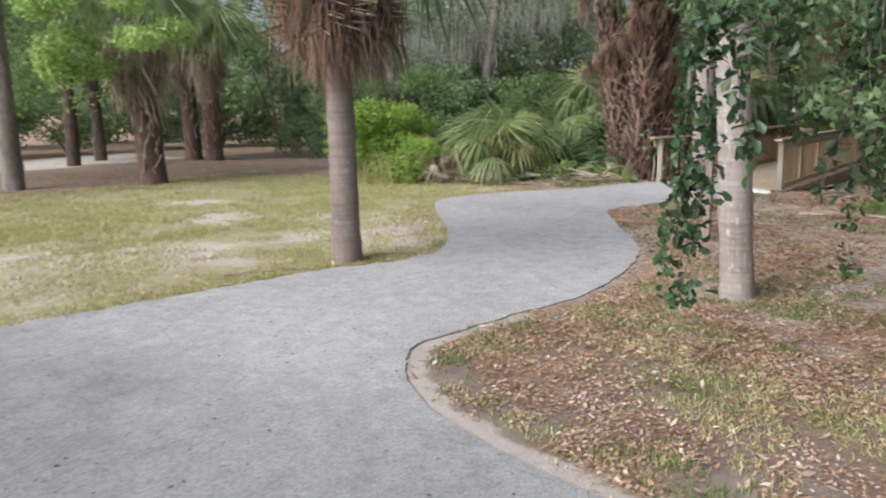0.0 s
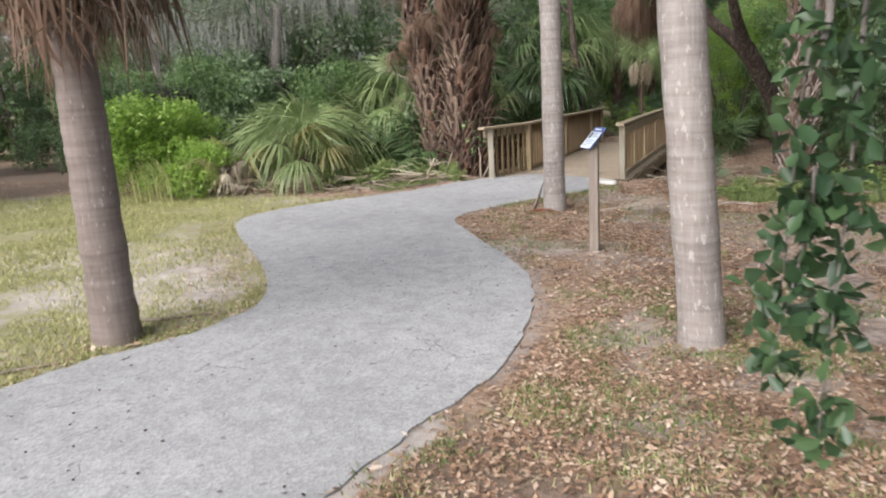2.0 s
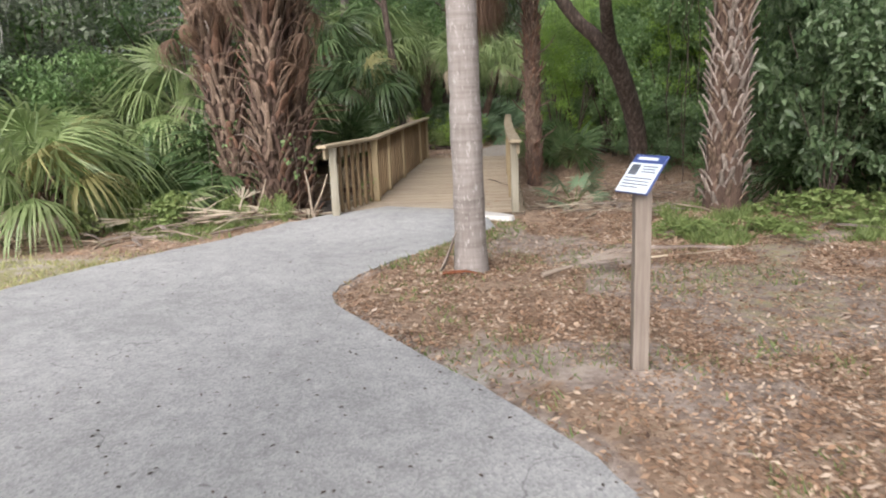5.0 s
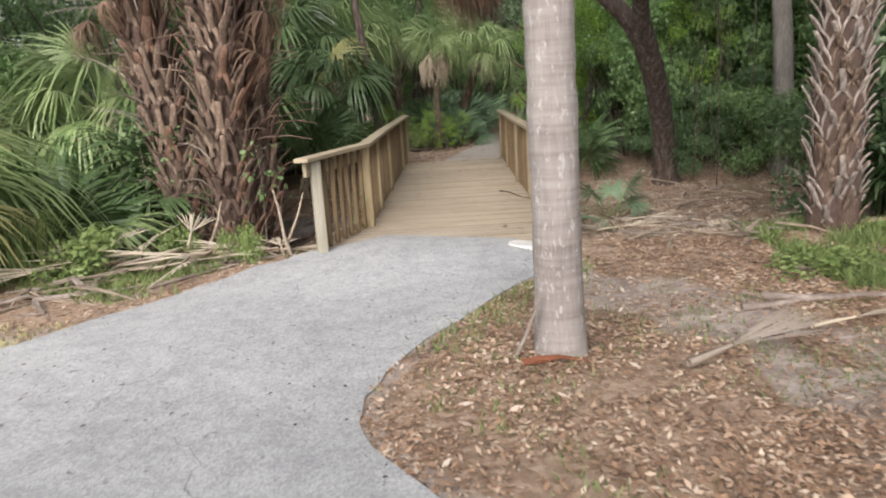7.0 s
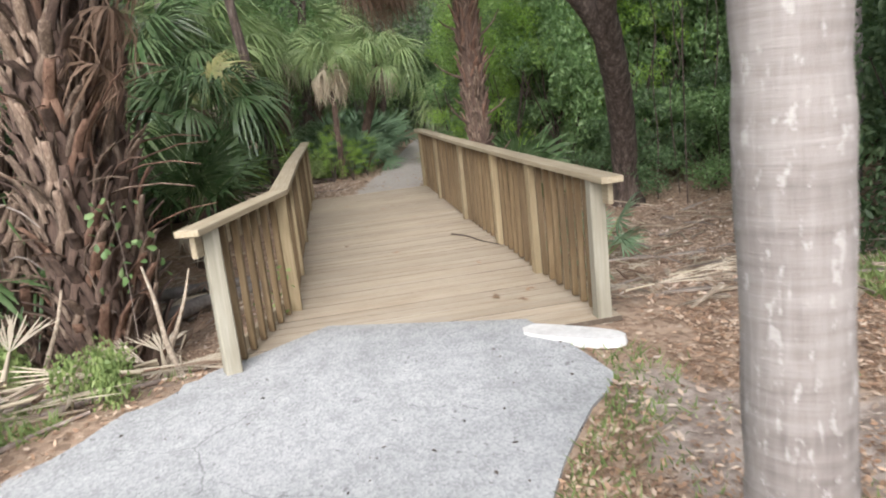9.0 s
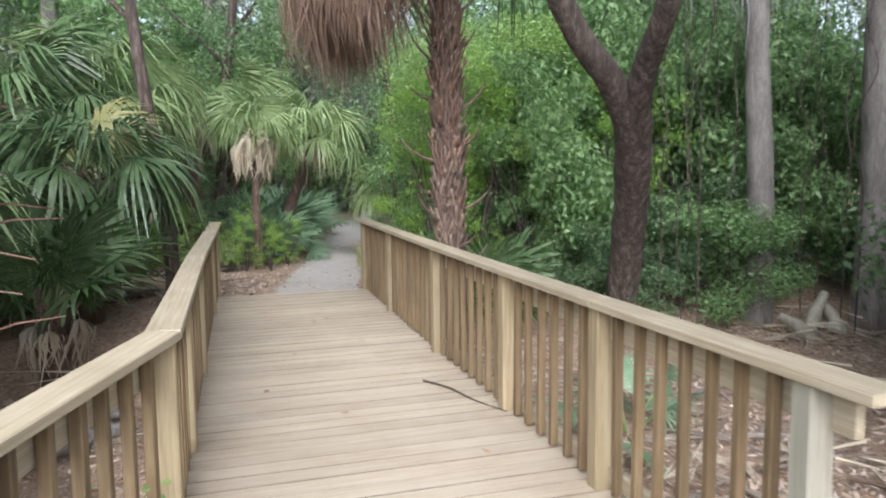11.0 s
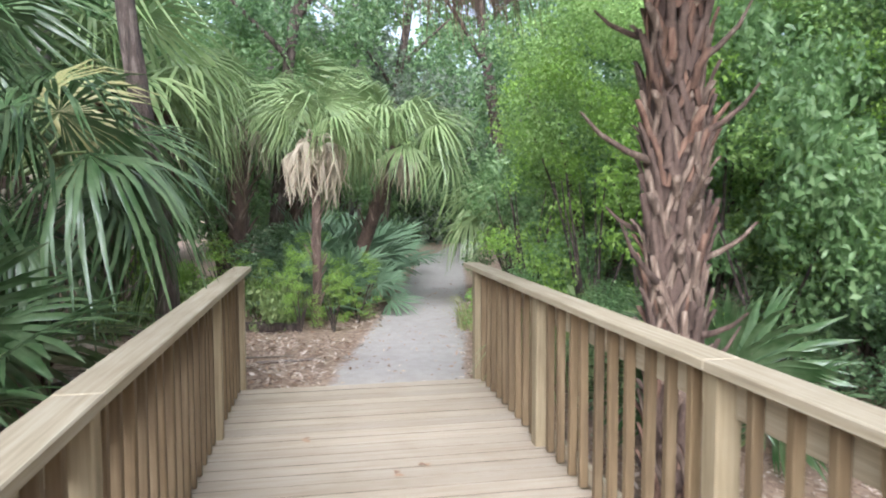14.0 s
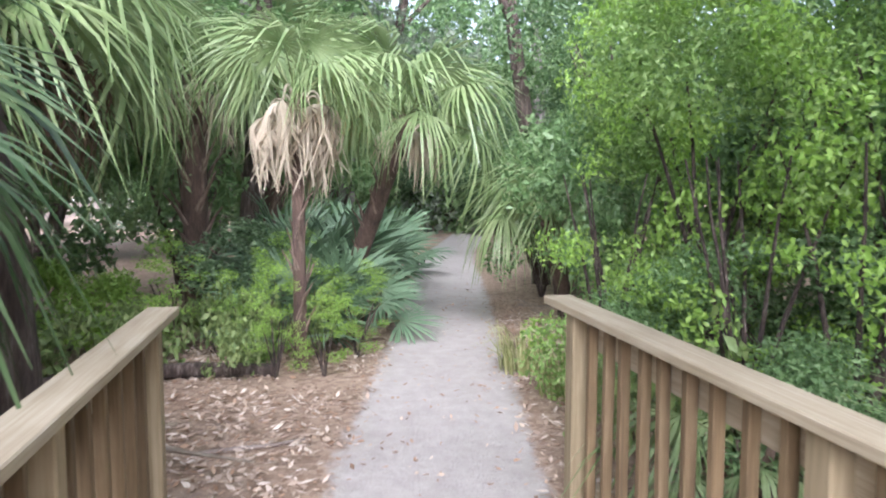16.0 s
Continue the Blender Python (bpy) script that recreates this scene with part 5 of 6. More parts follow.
plain_tree(-5.6, 31.5, 7.5, 0.18, "tall forest tree behind the palms", GREY_BARK, (0.1, 0.2), 7000, 0.15, 2.4, LEAF_MID, 4.0)
plain_tree(-13.0, 17.2, 6.0, 0.17, "crooked grey tree in the scrub", GREY_BARK, (0.8, 0.2), 3000, 0.12, 2.4, LEAF_GREY, 3.4)
plain_tree(-16.6, 17.6, 6.0, 0.17, "crooked grey tree in the scrub", GREY_BARK, (-0.6, 0.2), 3000, 0.12, 2.4, LEAF_GREY, 3.2)
plain_tree(-1.0, 29.8, 6.5, 0.15, "leafy oak arching over the far trail", OAK_BARK, (-0.9, -0.2), 9000, 0.11, 2.3, LEAF_DARK, 3.3)
plain_tree(-3.0, 36.0, 7.0, 0.17, "leafy oak arching over the far trail", OAK_BARK, (0.9, -0.3), 10000, 0.12, 2.6, LEAF_DARK, 2.8)
plain_tree(-5.6, 28.2, 6.0, 0.13, "slim dark oak behind the palms", OAK_BARK, (0.7, 0.1), 7000, 0.1, 2.0, LEAF_DARK, 3.9)
# trees standing on the lawn
lawn_oak = plain_tree(-18.3, 6.5, 6.0, 0.25, "broad grey-trunked oak standing on the lawn", GREY_BARK, (0.1, 0.1), 5000, 0.12, 3.4, LEAF_BRIGHT, 2.2)
low_bough = np.random.default_rng(8)
C = np.stack([low_bough.uniform(1.2, 4.4, 16), low_bough.uniform(-0.4, 2.2, 16), low_bough.uniform(2.5, 4.4, 16)], -1)
child("crown", mesh_of("crown", *leaf_cloud(C, [(c, c, c * 0.6) for c in low_bough.uniform(0.35, 0.65, 16)], 5200, 0.11, 9), LEAF_BRIGHT), lawn_oak)
plain_tree(-24.5, 10.6, 6.5, 0.22, "dark oak with low leafy branches", OAK_BARK, (0.3, 0.1), 6000, 0.15, 3.2, LEAF_MID, 2.6)
plain_tree(-26.0, 12.2, 6.5, 0.22, "dark oak with low leafy branches", OAK_BARK, (-0.2, 0.1), 9000, 0.15, 3.2, LEAF_MID, 2.6)
plain_tree(-22.5, 4.6, 6.5, 0.22, "dark oak with low leafy branches", OAK_BARK, (0.2, 0.3), 5000, 0.15, 3.2, LEAF_MID, 2.8)
booted_palm(-16.4, 8.9, 4.0, 0.3, "stout booted palm with a grey-tan skirt of fronds", BOOTS_GREY, 90, (-0.2, 0), 36, 14, skirt_len=1.5)
booted_palm(-22.0, 14.2, 4.2, 0.3, "stout booted palm with a grey-tan skirt of fronds", BOOTS_GREY, 60, (0.1, 0), 30, 14, skirt_len=1.3)
booted_palm(-22.9, 14.0, 4.2, 0.26, "stout booted palm with a grey-tan skirt of fronds", BOOTS_GREY, 60, (-0.1, 0), 22, 14, skirt_len=1.2)


# ---------------- far woods, closing the place on all sides ----------------
KINDS["far"] = ("distant green woodland tree", LEAF_MID, 3.0, 8.0, 4200, 0.28, 3)
KINDS["far_grey"] = ("distant grey-green woodland tree", LEAF_GREY, 3.0, 7.5, 4200, 0.26, 2)
FAR = [(-38 - 3 * (k % 2), -14 + 4.6 * k) for k in range(12)] + [(-33 + 4.6 * k, 30 + 3 * (k % 3)) for k in range(6)] + [(-12 + 5 * k, 50 + 4 * (k % 2)) for k in range(7)]
FAR += [(13 + 3 * (k % 2), 4 + 5 * k) for k in range(9)] + [(-30 + 6.5 * k, -19 - 3 * (k % 2)) for k in range(8)] + [(20, -8), (19, -14)]
FAR += [(-26.5, 20.5), (-29.5, 24.0), (-21.5, 24.5), (-18.0, 29.0), (-12.5, 33.0), (-7.5, 40.0), (8.5, 33.0), (9.5, 20.0), (0.8, 44.5), (-2.2, 47.5), (3.4, 46.5), (-5.2, 39.0), (2.2, 50.0), (10.0, 13.0), (1.5, 52.0), (10.5, 41.0), (-3.4, 43.5)]
for k, (x, y) in enumerate(FAR):
    shrub("far" if k % 3 else "far_grey", x, y, k * 61 % 360, random.uniform(0.85, 1.2), random.uniform(0.85, 1.25))


# ---------------- the tree whose branches hang over the verge ----------------
def obovate_leaves(points, ways, size, seed, flat=0.4):
    """Rounded leaves of six corners, each at a point and along a way."""
    r = np.random.default_rng(seed)
    n = len(points)
    P, a = np.asarray(points, float), np.asarray(ways, float)
    a = a / (np.linalg.norm(a, axis=1, keepdims=True) + 1e-9)
    nr = r.normal(0, 1, (n, 3)) + np.array([0, 0, flat])
    b = np.cross(nr, a)
    b /= np.linalg.norm(b, axis=1, keepdims=True) + 1e-9
    c = np.cross(a, b)
    s = size * (0.65 + 0.7 * r.random((n, 1)))
    w = s * 0.27
    mid = P + a * s * 0.55 - c * s * 0.06
    tip = P + a * s * 1.0 - c * s * 0.16
    V = np.stack([P, P + a * s * 0.3 + b * w * 0.7 + c * s * 0.04, P + a * s * 0.72 + b * w * 1.1, tip, P + a * s * 0.72 - b * w * 1.1, P + a * s * 0.3 - b * w * 0.7 + c * s * 0.04], 1).reshape(-1, 3)
    i = np.arange(n) * 6
    F = np.concatenate([np.stack([i, i + 3, i + 2, i + 1], -1), np.stack([i, i + 5, i + 4, i + 3], -1)])
    return V, F


def overhanging_oak():
    bx, by = 2.8, 6.9
    p = thing("overhanging_oak", pose(bx, by, gz(bx, by)), "oak with leafy dark green twigs hanging over the verge", "tree")
    child("trunk", mesh_of("trunk", *limb([(0, 0, -0.1), (0.05, 0, 0.8), (-0.05, 0.05, 2.0), (-0.1, 0, 4.5)], 0.24, 0.16, 16, 8, 0.12, 4), OAK_BARK, True), p)
    r = np.random.default_rng(12)
    boughs = [[(-0.05, 0.05, 2.0), (-1.4, -0.9, 2.7), (-3.0, -1.9, 2.75), (-4.25, -2.7, 2.2), (-4.4, -2.85, 1.75)],
              [(-0.05, 0.02, 2.4), (-1.2, -0.6, 3.1), (-2.6, -1.0, 3.0), (-3.5, -1.3, 2.4), (-3.75, -1.4, 1.9)],
              [(-0.05, 0.02, 1.7), (-1.3, -0.4, 2.2), (-2.6, -0.7, 2.1), (-3.3, -0.9, 1.5)],
              [(-0.1, 0.0, 3.0), (-1.5, -1.3, 3.7), (-3.2, -2.3, 3.6), (-4.3, -2.6, 2.95)]]
    pts, ways = [], []
    for k, bgh in enumerate(boughs):
        child("bough", mesh_of("bough", *limb(bgh, 0.06 if k else 0.045, 0.009, 8, 8, 0.1, k), GREY_BARK, True), p)
        line = smooth_line(bgh, 10)
        for q in range(34 if k < 3 else 26):
            f = 0.45 + 0.55 * r.random()
            o = line[int(f * (len(line) - 1))]
            d = np.array([r.normal(-0.25, 0.35), r.normal(0, 0.35), r.normal(-0.35, 0.4)]) * r.uniform(0.5, 1.0)
            tw = smooth_line([o, o + d * 0.5 + (0, 0, 0.06), o + d * 1.0 + (0, 0, -0.05)], 6)
            if q % 3 == 0 and tw[-1][0] > -4.5:
                child("twig", mesh_of("twig", *tube(tw, np.linspace(0.007, 0.002, len(tw)), 4), GREY_BARK, True), p)
            for u in range(20):
                if tw[-1][0] < -4.55:
                    continue
                pts.append(tw[int((0.25 + 0.75 * r.random()) * (len(tw) - 1))])
                ways.append(d / np.linalg.norm(d) * 0.5 + r.normal(0, 0.7, 3))
    # the long sprays that hang down beside the path
    for k, (sx, sy, z0, z1, ex, ey, n) in enumerate(((-4.3, -2.8, 1.9, 0.62, -4.36, -2.9, 150), (-4.4, -2.75, 1.95, 1.02, -4.47, -2.75, 90), (-4.2, -2.75, 2.3, 1.45, -4.1, -2.7, 100), (-3.75, -1.4, 2.0, 0.55, -3.8, -1.3, 80), (-3.3, -0.9, 1.6, 0.9, -3.2, -1.0, 60), (-3.9, -2.2, 2.6, 1.6, -3.95, -2.3, 100), (-3.6, -1.9, 2.6, 1.2, -3.55, -1.9, 120), (-3.4, -1.2, 2.6, 1.3, -3.45, -1.2, 120), (-4.4, -2.8, 1.4, 0.8, -4.5, -2.85, 70))):
        o, e = np.array((sx, sy, z0)), np.array((ex, ey, z1))
        m1 = (o + e) / 2 + np.array((r.normal(0, 0.08), r.normal(0, 0.08), 0.1))
        tw = smooth_line([o, m1, e], 12)
        child("twig", mesh_of("twig", *tube(tw, np.linspace(0.008, 0.002, len(tw)), 5), GREY_BARK, True), p)
        for u in range(int(n * 1.3)):
            f = min(1.0, (r.integers(1, 6) + r.normal(0, 0.2)) / 5.0)
            side = r.normal(0, 0.045, 3)
            pts.append(tw[int(f * (len(tw) - 1))] + side)
            ways.append(np.array((0, 0, -0.35)) + r.normal(0, 0.7, 3))
    V, F = obovate_leaves(pts, ways, 0.074, 5)
    child("foliage", mesh_of("foliage", V, F, LEAF_OAK), p)
    # the loose screen of small twigs between the long sprays and the trunk
    veil = np.random.default_rng(31)
    C = np.stack([veil.uniform(-4.75, -3.3, 26), veil.uniform(-2.6, -1.5, 26), veil.uniform(1.35, 3.0, 26)], -1)
    C[:, 2] += np.clip(-3.9 - C[:, 0], 0, 1) * 0.7
    R = [(c, c, c * 0.7) for c in veil.uniform(0.16, 0.32, 26)]
    child("foliage", mesh_of("foliage", *leaf_cloud(C, R, 3000, 0.062, 33, narrow=0.55), LEAF_DARK), p)
    C, R = clumps(14, 2.2, 2.0, 3.6, 5.2, 0.7, 9)
    child("crown", mesh_of("crown", *leaf_cloud(C, R, 7000, 0.09, 10), LEAF_OAK), p)


overhanging_oak()


# ---------------- interpretive sign ----------------
def build_sign():
    x, y = -3.2, 8.97
    s = thing("trail_sign", pose(x, y, gz(x, y), 0, 0, 0), "small tilted trail sign on a square timber post", "sign")
    child("post", box_mesh("post", 0.09, 0.09, 1.2, WEATHERED, 0.005, 0.002, 5), s, pose(0, 0, -0.1), "weathered square timber post")
    child("footing", mesh_of("footing", *tube([(0, 0, -0.08), (0, 0, 0.0), (0, 0, 0.02)], [0.14, 0.12, 0.07], 12, 0.25, 4), TWIG, True), s)
    face = pose(0, 0, 1.14, 0, 0, SIGN_TURN) @ pose(0, 0, 0, 48, 0, 0)
    panel = child("panel", box_mesh("panel", 0.235, 0.26, 0.014, DARK_METAL, 0.004), s, face, "blue framed panel")
    child("printed_face", box_mesh("printed_face", 0.222, 0.195, 0.004, SIGN_FACE, 0.001), panel, pose(0, -0.03, 0.0145), "pale printed face")
    child("picture", box_mesh("picture", 0.06, 0.07, 0.002, SIGN_INK, 0.0005), panel, pose(-0.06, 0.02, 0.019))
    for w, yy, xx in ((0.1, 0.045, 0.045), (0.09, 0.027, 0.04), (0.1, 0.009, 0.045), (0.19, -0.035, 0), (0.18, -0.055, -0.005), (0.19, -0.075, 0), (0.13, -0.095, -0.03)):
        child("text_bar", box_mesh("text_bar", w, 0.006, 0.0015, SIGN_INK, 0.0003), panel, pose(xx, yy, 0.019))
    child("title_bar", box_mesh("title_bar", 0.14, 0.018, 0.0015, SIGN_FACE, 0.0003), panel, pose(-0.01, 0.1, 0.0145))


SIGN_TURN = -54.0
build_sign()

# pale slab edge where the asphalt meets the bridge
def build_slab():
    q = random.Random(6)
    bm = bmesh.new()
    rim = []
    for k in range(18):
        a = 2 * math.pi * k / 18
        c, d = math.cos(a), math.sin(a)
        f = q.uniform(0.93, 1.05)
        rim.append(bm.verts.new((0.33 * f * math.copysign(abs(c) ** 0.6, c), 0.115 * f * math.copysign(abs(d) ** 0.7, d), 0.0)))
    face = bm.faces.new(rim)
    top = bmesh.ops.extrude_face_region(bm, geom=[face])
    up = [v for v in top["geom"] if isinstance(v, bmesh.types.BMVert)]
    for v in up:
        v.co.z = 0.052 + q.uniform(-0.003, 0.003)
        v.co.x *= 0.97
        v.co.y *= 0.93
    bmesh.ops.recalc_face_normals(bm, faces=bm.faces)
    me = bpy.data.meshes.new("concrete_slab")
    bm.to_mesh(me)
    bm.free()
    me.materials.append(WHITE_STONE)
    tagged(new("concrete_slab", me), "small pale concrete slab at the bridge foot", "slab").matrix_basis = pose(-4.05, 13.9, -0.012, 0, 0, -42)


build_slab()


# ---------------- fallen fronds, logs and sticks ----------------
BROOM_F = [frond_mesh("fallen_frond", FROND_TAN, 0.75, 0.45, 20, 24, 0.05, 0.03, 0.0, 0.55, 110 + s, 0.3, thick=0.016) for s in range(3)]
STRIP_F = [frond_mesh("fallen_frond", FROND_TAN if s % 3 else FROND_DEAD, 0.85, 0.35, 9, 12, 0.15, 0.06, 0.02, 0.5, 130 + s, 0.45, thick=0.013) for s in range(5)]


def fallen(x, y, turn, kind, size, lift=0.03, tilt=0.0, label="dry tan palm frond fallen on the ground", group="fallen palm fronds"):
    ob = new("fallen_frond", kind)
    ob.matrix_basis = pose(x, y, gz(x, y) + lift, 0, tilt, turn) @ pose(0, 0, 0, random.uniform(-25, 25), 0, 0) @ Matrix.Scale(size, 4)
    return tagged(ob, label, "palm frond", group)


WIDE_BROOM = frond_mesh("fallen_frond", FROND_GREY, 0.8, 0.3, 26, 15, 0.1, 0.05, 0.0, 0.55, 140, 0.3, thick=0.02)
fallen(-3.62, 11.06, 22, WIDE_BROOM, 1.0, 0.05, -9)
fallen(-2.75, 11.45, 20, BROOM_F[2], 0.75, 0.08)
r = random.Random(5)
ZONES = [(-9.4, -6.6, 13.9, 15.1, 64, 0.85), (-3.4, -1.7, 14.5, 16.4, 18, 0.6), (-8.8, -6.2, 16.9, 20.3, 40, 0.9), (0.4, 1.9, 18.7, 19.8, 14, 0.8), (-10.7, -9.4, 12.5, 13.4, 44, 0.7), (-2.6, 0.5, 15.5, 18.6, 26, 0.7), (-7.6, -6.2, 14.9, 16.4, 18, 0.8), (-7.2, -5.8, 22.4, 24.2, 10, 0.6), (-3.3, -2.6, 16.0, 20.5, 18, 0.6)]
for x0, x1, y0, y1, n, size in ZONES:
    for k in range(n):
        fallen(r.uniform(x0, x1), r.uniform(y0, y1), r.uniform(0, 360), (STRIP_F + BROOM_F + STRIP_F[:4])[k % 12], size * r.uniform(0.7, 1.2), r.uniform(0.03, 0.2), r.uniform(-14, 8))
# heaps of old leaf bases at the edge of the path and on the banks
SHEATH = rough_mat("bleached_leaf_sheath", (0.15, 0.112, 0.08), (0.28, 0.222, 0.165), (0.46, 0.39, 0.31), 2, 5, (12, 12, 3), 0.9, 0.6, 0.01, 0.5)
SHEATHS = [boot_mesh(s, SHEATH, 0.42 + 0.1 * s) for s in range(4)]
HEAPS = [((-8.9, 12.95), (-7.15, 14.55), 0.3, 56), ((-2.9, 14.45), (-1.6, 14.1), 0.3, 22), ((-9.9, 12.8), (-9.1, 13.2), 0.2, 14), ((-0.9, 12.9), (0.4, 12.6), 0.2, 6), ((-8.3, 16.6), (-6.7, 19.6), 0.5, 70), ((-7.8, 14.9), (-6.5, 16.0), 0.35, 40), ((-3.1, 15.2), (-1.4, 18.4), 0.55, 60), ((0.6, 18.9), (1.9, 18.6), 0.3, 24), ((-6.9, 22.4), (-5.7, 23.0), 0.3, 14)]
for (ax, ay), (bx, by), wide, n in HEAPS:
    for k in range(n):
        f = r.random()
        x, y = ax + (bx - ax) * f + r.gauss(0, wide), ay + (by - ay) * f + r.gauss(0, wide * 0.8)
        ob = new("leaf_sheath", (SHEATHS + BOOTS_GREY[:2])[k % 6])
        ob.matrix_basis = pose(x, y, gz(x, y) + 0.02 + 0.12 * r.random() ** 2, 0, 0, r.uniform(0, 360)) @ pose(0, 0, 0, r.uniform(-30, 30), r.uniform(76, 94), 0) @ Matrix.Diagonal((0.8, r.uniform(0.3, 0.75), r.uniform(0.5, 1.3), 1))
        tagged(ob, "bleached tan palm leaf base in a heap of debris", "palm frond", "heaped leaf bases")
# long stalks leaning on the shaggy palm
LONG_STALK = mesh_of("fallen_frond", *tube(smooth_line([(0, 0, 0), (0.35, 0.02, 0), (0.8, -0.01, 0.02), (1.15, 0, 0.05)], 4), np.linspace(0.034, 0.012, 13), 5, 0.2, 3), SHEATH, True)
for x, y, turn, tilt, L in ((-6.55, 15.0, 115, -42, 0.9), (-6.75, 15.2, 60, -55, 0.8), (-7.6, 15.2, 80, -48, 0.8)):
    fallen(x, y, turn, LONG_STALK, L, 0.02, tilt, "pale dry frond stalk leaning on the shaggy palm")


def log(points, r0, r1, label, mat=TWIG, name="fallen_branch", group="", seed=0):
    V, F = limb(points, r0, r1, 8, 6, 0.25, seed)
    ob = new(name, mesh_of(name, V, F, mat, True))
    return tagged(ob, label, "branch", group)


def ground_stick(x, y, turn, L, rad, label="dry stick lying on the leaf litter", mat=TWIG, seed=0):
    q = random.Random(seed)
    c, s = math.cos(radians(turn)), math.sin(radians(turn))
    P = []
    for f in (-0.5, -0.2, 0.15, 0.5):
        px, py = x + c * L * f - s * q.uniform(-0.06, 0.06) * L, y + s * L * f + c * q.uniform(-0.06, 0.06) * L
        P.append((px, py, gz(px, py) + rad * 0.7))
    return log(P, rad, rad * 0.5, label, mat, "stick" if rad < 0.03 else "fallen_branch", "sticks on the ground", seed)


log([(-9.2, 21.5, gz(-9.2, 21.5) + 0.12), (-7.7, 22.0, gz(-7.7, 22) + 0.06), (-6.3, 22.5, gz(-6.3, 22.5) + 0.05)], 0.085, 0.06, "dark rotting log lying beside the ditch", OAK_BARK, "fallen_log", "", 3)
log([(-7.8, 17.4, gz(-7.8, 17.4) + 0.1), (-7.0, 18.4, gz(-7, 18.4) + 0.16), (-6.3, 19.0, gz(-6.3, 19) + 0.1)], 0.11, 0.06, "weathered grey log in the dry ditch", GREY_BARK, "fallen_log", "", 4)
log([(-8.6, 18.8, gz(-8.6, 18.8) + 0.1), (-7.4, 19.3, gz(-7.4, 19.3) + 0.12), (-6.4, 19.4, gz(-6.4, 19.4) + 0.08)], 0.09, 0.05, "weathered grey log in the dry ditch", GREY_BARK, "fallen_log", "", 6)
log([(-6.9, 24.5, gz(-6.9, 24.5) + 0.06), (-6.0, 24.75, gz(-6, 24.75) + 0.07), (-5.1, 24.7, gz(-5.1, 24.7) + 0.05)], 0.075, 0.055, "dark rotting log among weeds beside the trail", OAK_BARK, "fallen_log", "", 9)
for k, (x, y, turn, L, rad) in enumerate(((-1.75, 12.95, 0, 0.9, 0.022), (-2.6, 12.1, 15, 0.7, 0.03), (-2.2, 12.15, -8, 1.0, 0.035), (-2.9, 10.6, 40, 0.5, 0.012), (-1.6, 7.9, 20, 0.6, 0.014), (-6.3, 4.6, 62, 0.9, 0.02), (-5.95, 6.1, 30, 0.7, 0.016), (-7.2, 13.75, 40, 0.8, 0.022), (-8.0, 13.4, 25, 0.9, 0.03), (-1.2, 9.6, 75, 0.5, 0.012), (-2.4, 9.0, -30, 0.45, 0.01), (-6.9, 14.35, 35, 0.7, 0.03), (-1.5, 16.4, 20, 0.9, 0.02), (-0.2, 15.6, -25, 1.2, 0.025), (-2.5, 17.4, 60, 0.8, 0.02), (-5.2, 23.0, 10, 0.6, 0.018), (-1.4, 10.9, 10, 0.5, 0.012))):
    ground_stick(x, y, turn, L, rad, seed=k)
log([(-4.1, 17.45, DECK + 0.012), (-3.98, 17.2, DECK + 0.016), (-3.9, 16.9, DECK + 0.01), (-3.78, 16.6, DECK + 0.012)], 0.009, 0.004, "thin dry twig lying on the bridge deck", OAK_BARK, "twig", "", 8)
# loose leaf base leaning at a palm foot
RUSTY = [boot_mesh(s, RUST, 0.4) for s in range(2)]
lb = new("loose_leaf_base", BOOTS_GREY[1])
lb.matrix_basis = pose(-4.52, 11.42, gz(-4.52, 11.4) + 0.03, 0, -30, 160) @ Matrix.Scale(0.8, 4)
tagged(lb, "dry brown palm leaf base at the palm foot", "palm frond")
lb = new("loose_leaf_base", RUSTY[0])
lb.matrix_basis = pose(-4.5, 11.27, gz(-4.5, 11.3) + 0.03, 0, 82, 8) @ Matrix.Scale(0.8, 4)
tagged(lb, "rust-red split palm leaf base at the palm foot", "palm frond")


# ---------------- vines and hanging moss ----------------
for k, (x, y, z0, z1) in enumerate(((-0.6, 19.7, 3.6, 0.6), (-0.2, 19.8, 3.8, 1.1), (0.3, 19.6, 4.0, 0.3), (1.2, 19.4, 4.0, 0.8), (1.6, 19.2, 4.2, 1.2), (-0.35, 19.3, 3.6, 1.5), (0.65, 20.3, 4.2, 0.5), (1.9, 19.9, 4.2, 0.9), (2.6, 18.6, 4.4, 0.4), (1.4, 18.8, 4.0, 1.3), (0.1, 20.2, 4.0, 0.6), (2.9, 19.4, 4.2, 1.0))):
    q = random.Random(k)
    P = [(x + q.uniform(-0.09, 0.09), y + q.uniform(-0.09, 0.09), z1 + (z0 - z1) * f) for f in np.linspace(0, 1, 7)]
    P = [(x, y, gz(x, y) - 0.02)] + P
    log(P, 0.009, 0.006, "thin bare vine climbing among the trees", OAK_BARK, "vine", "vines among the trees", k).data.name = "vine"


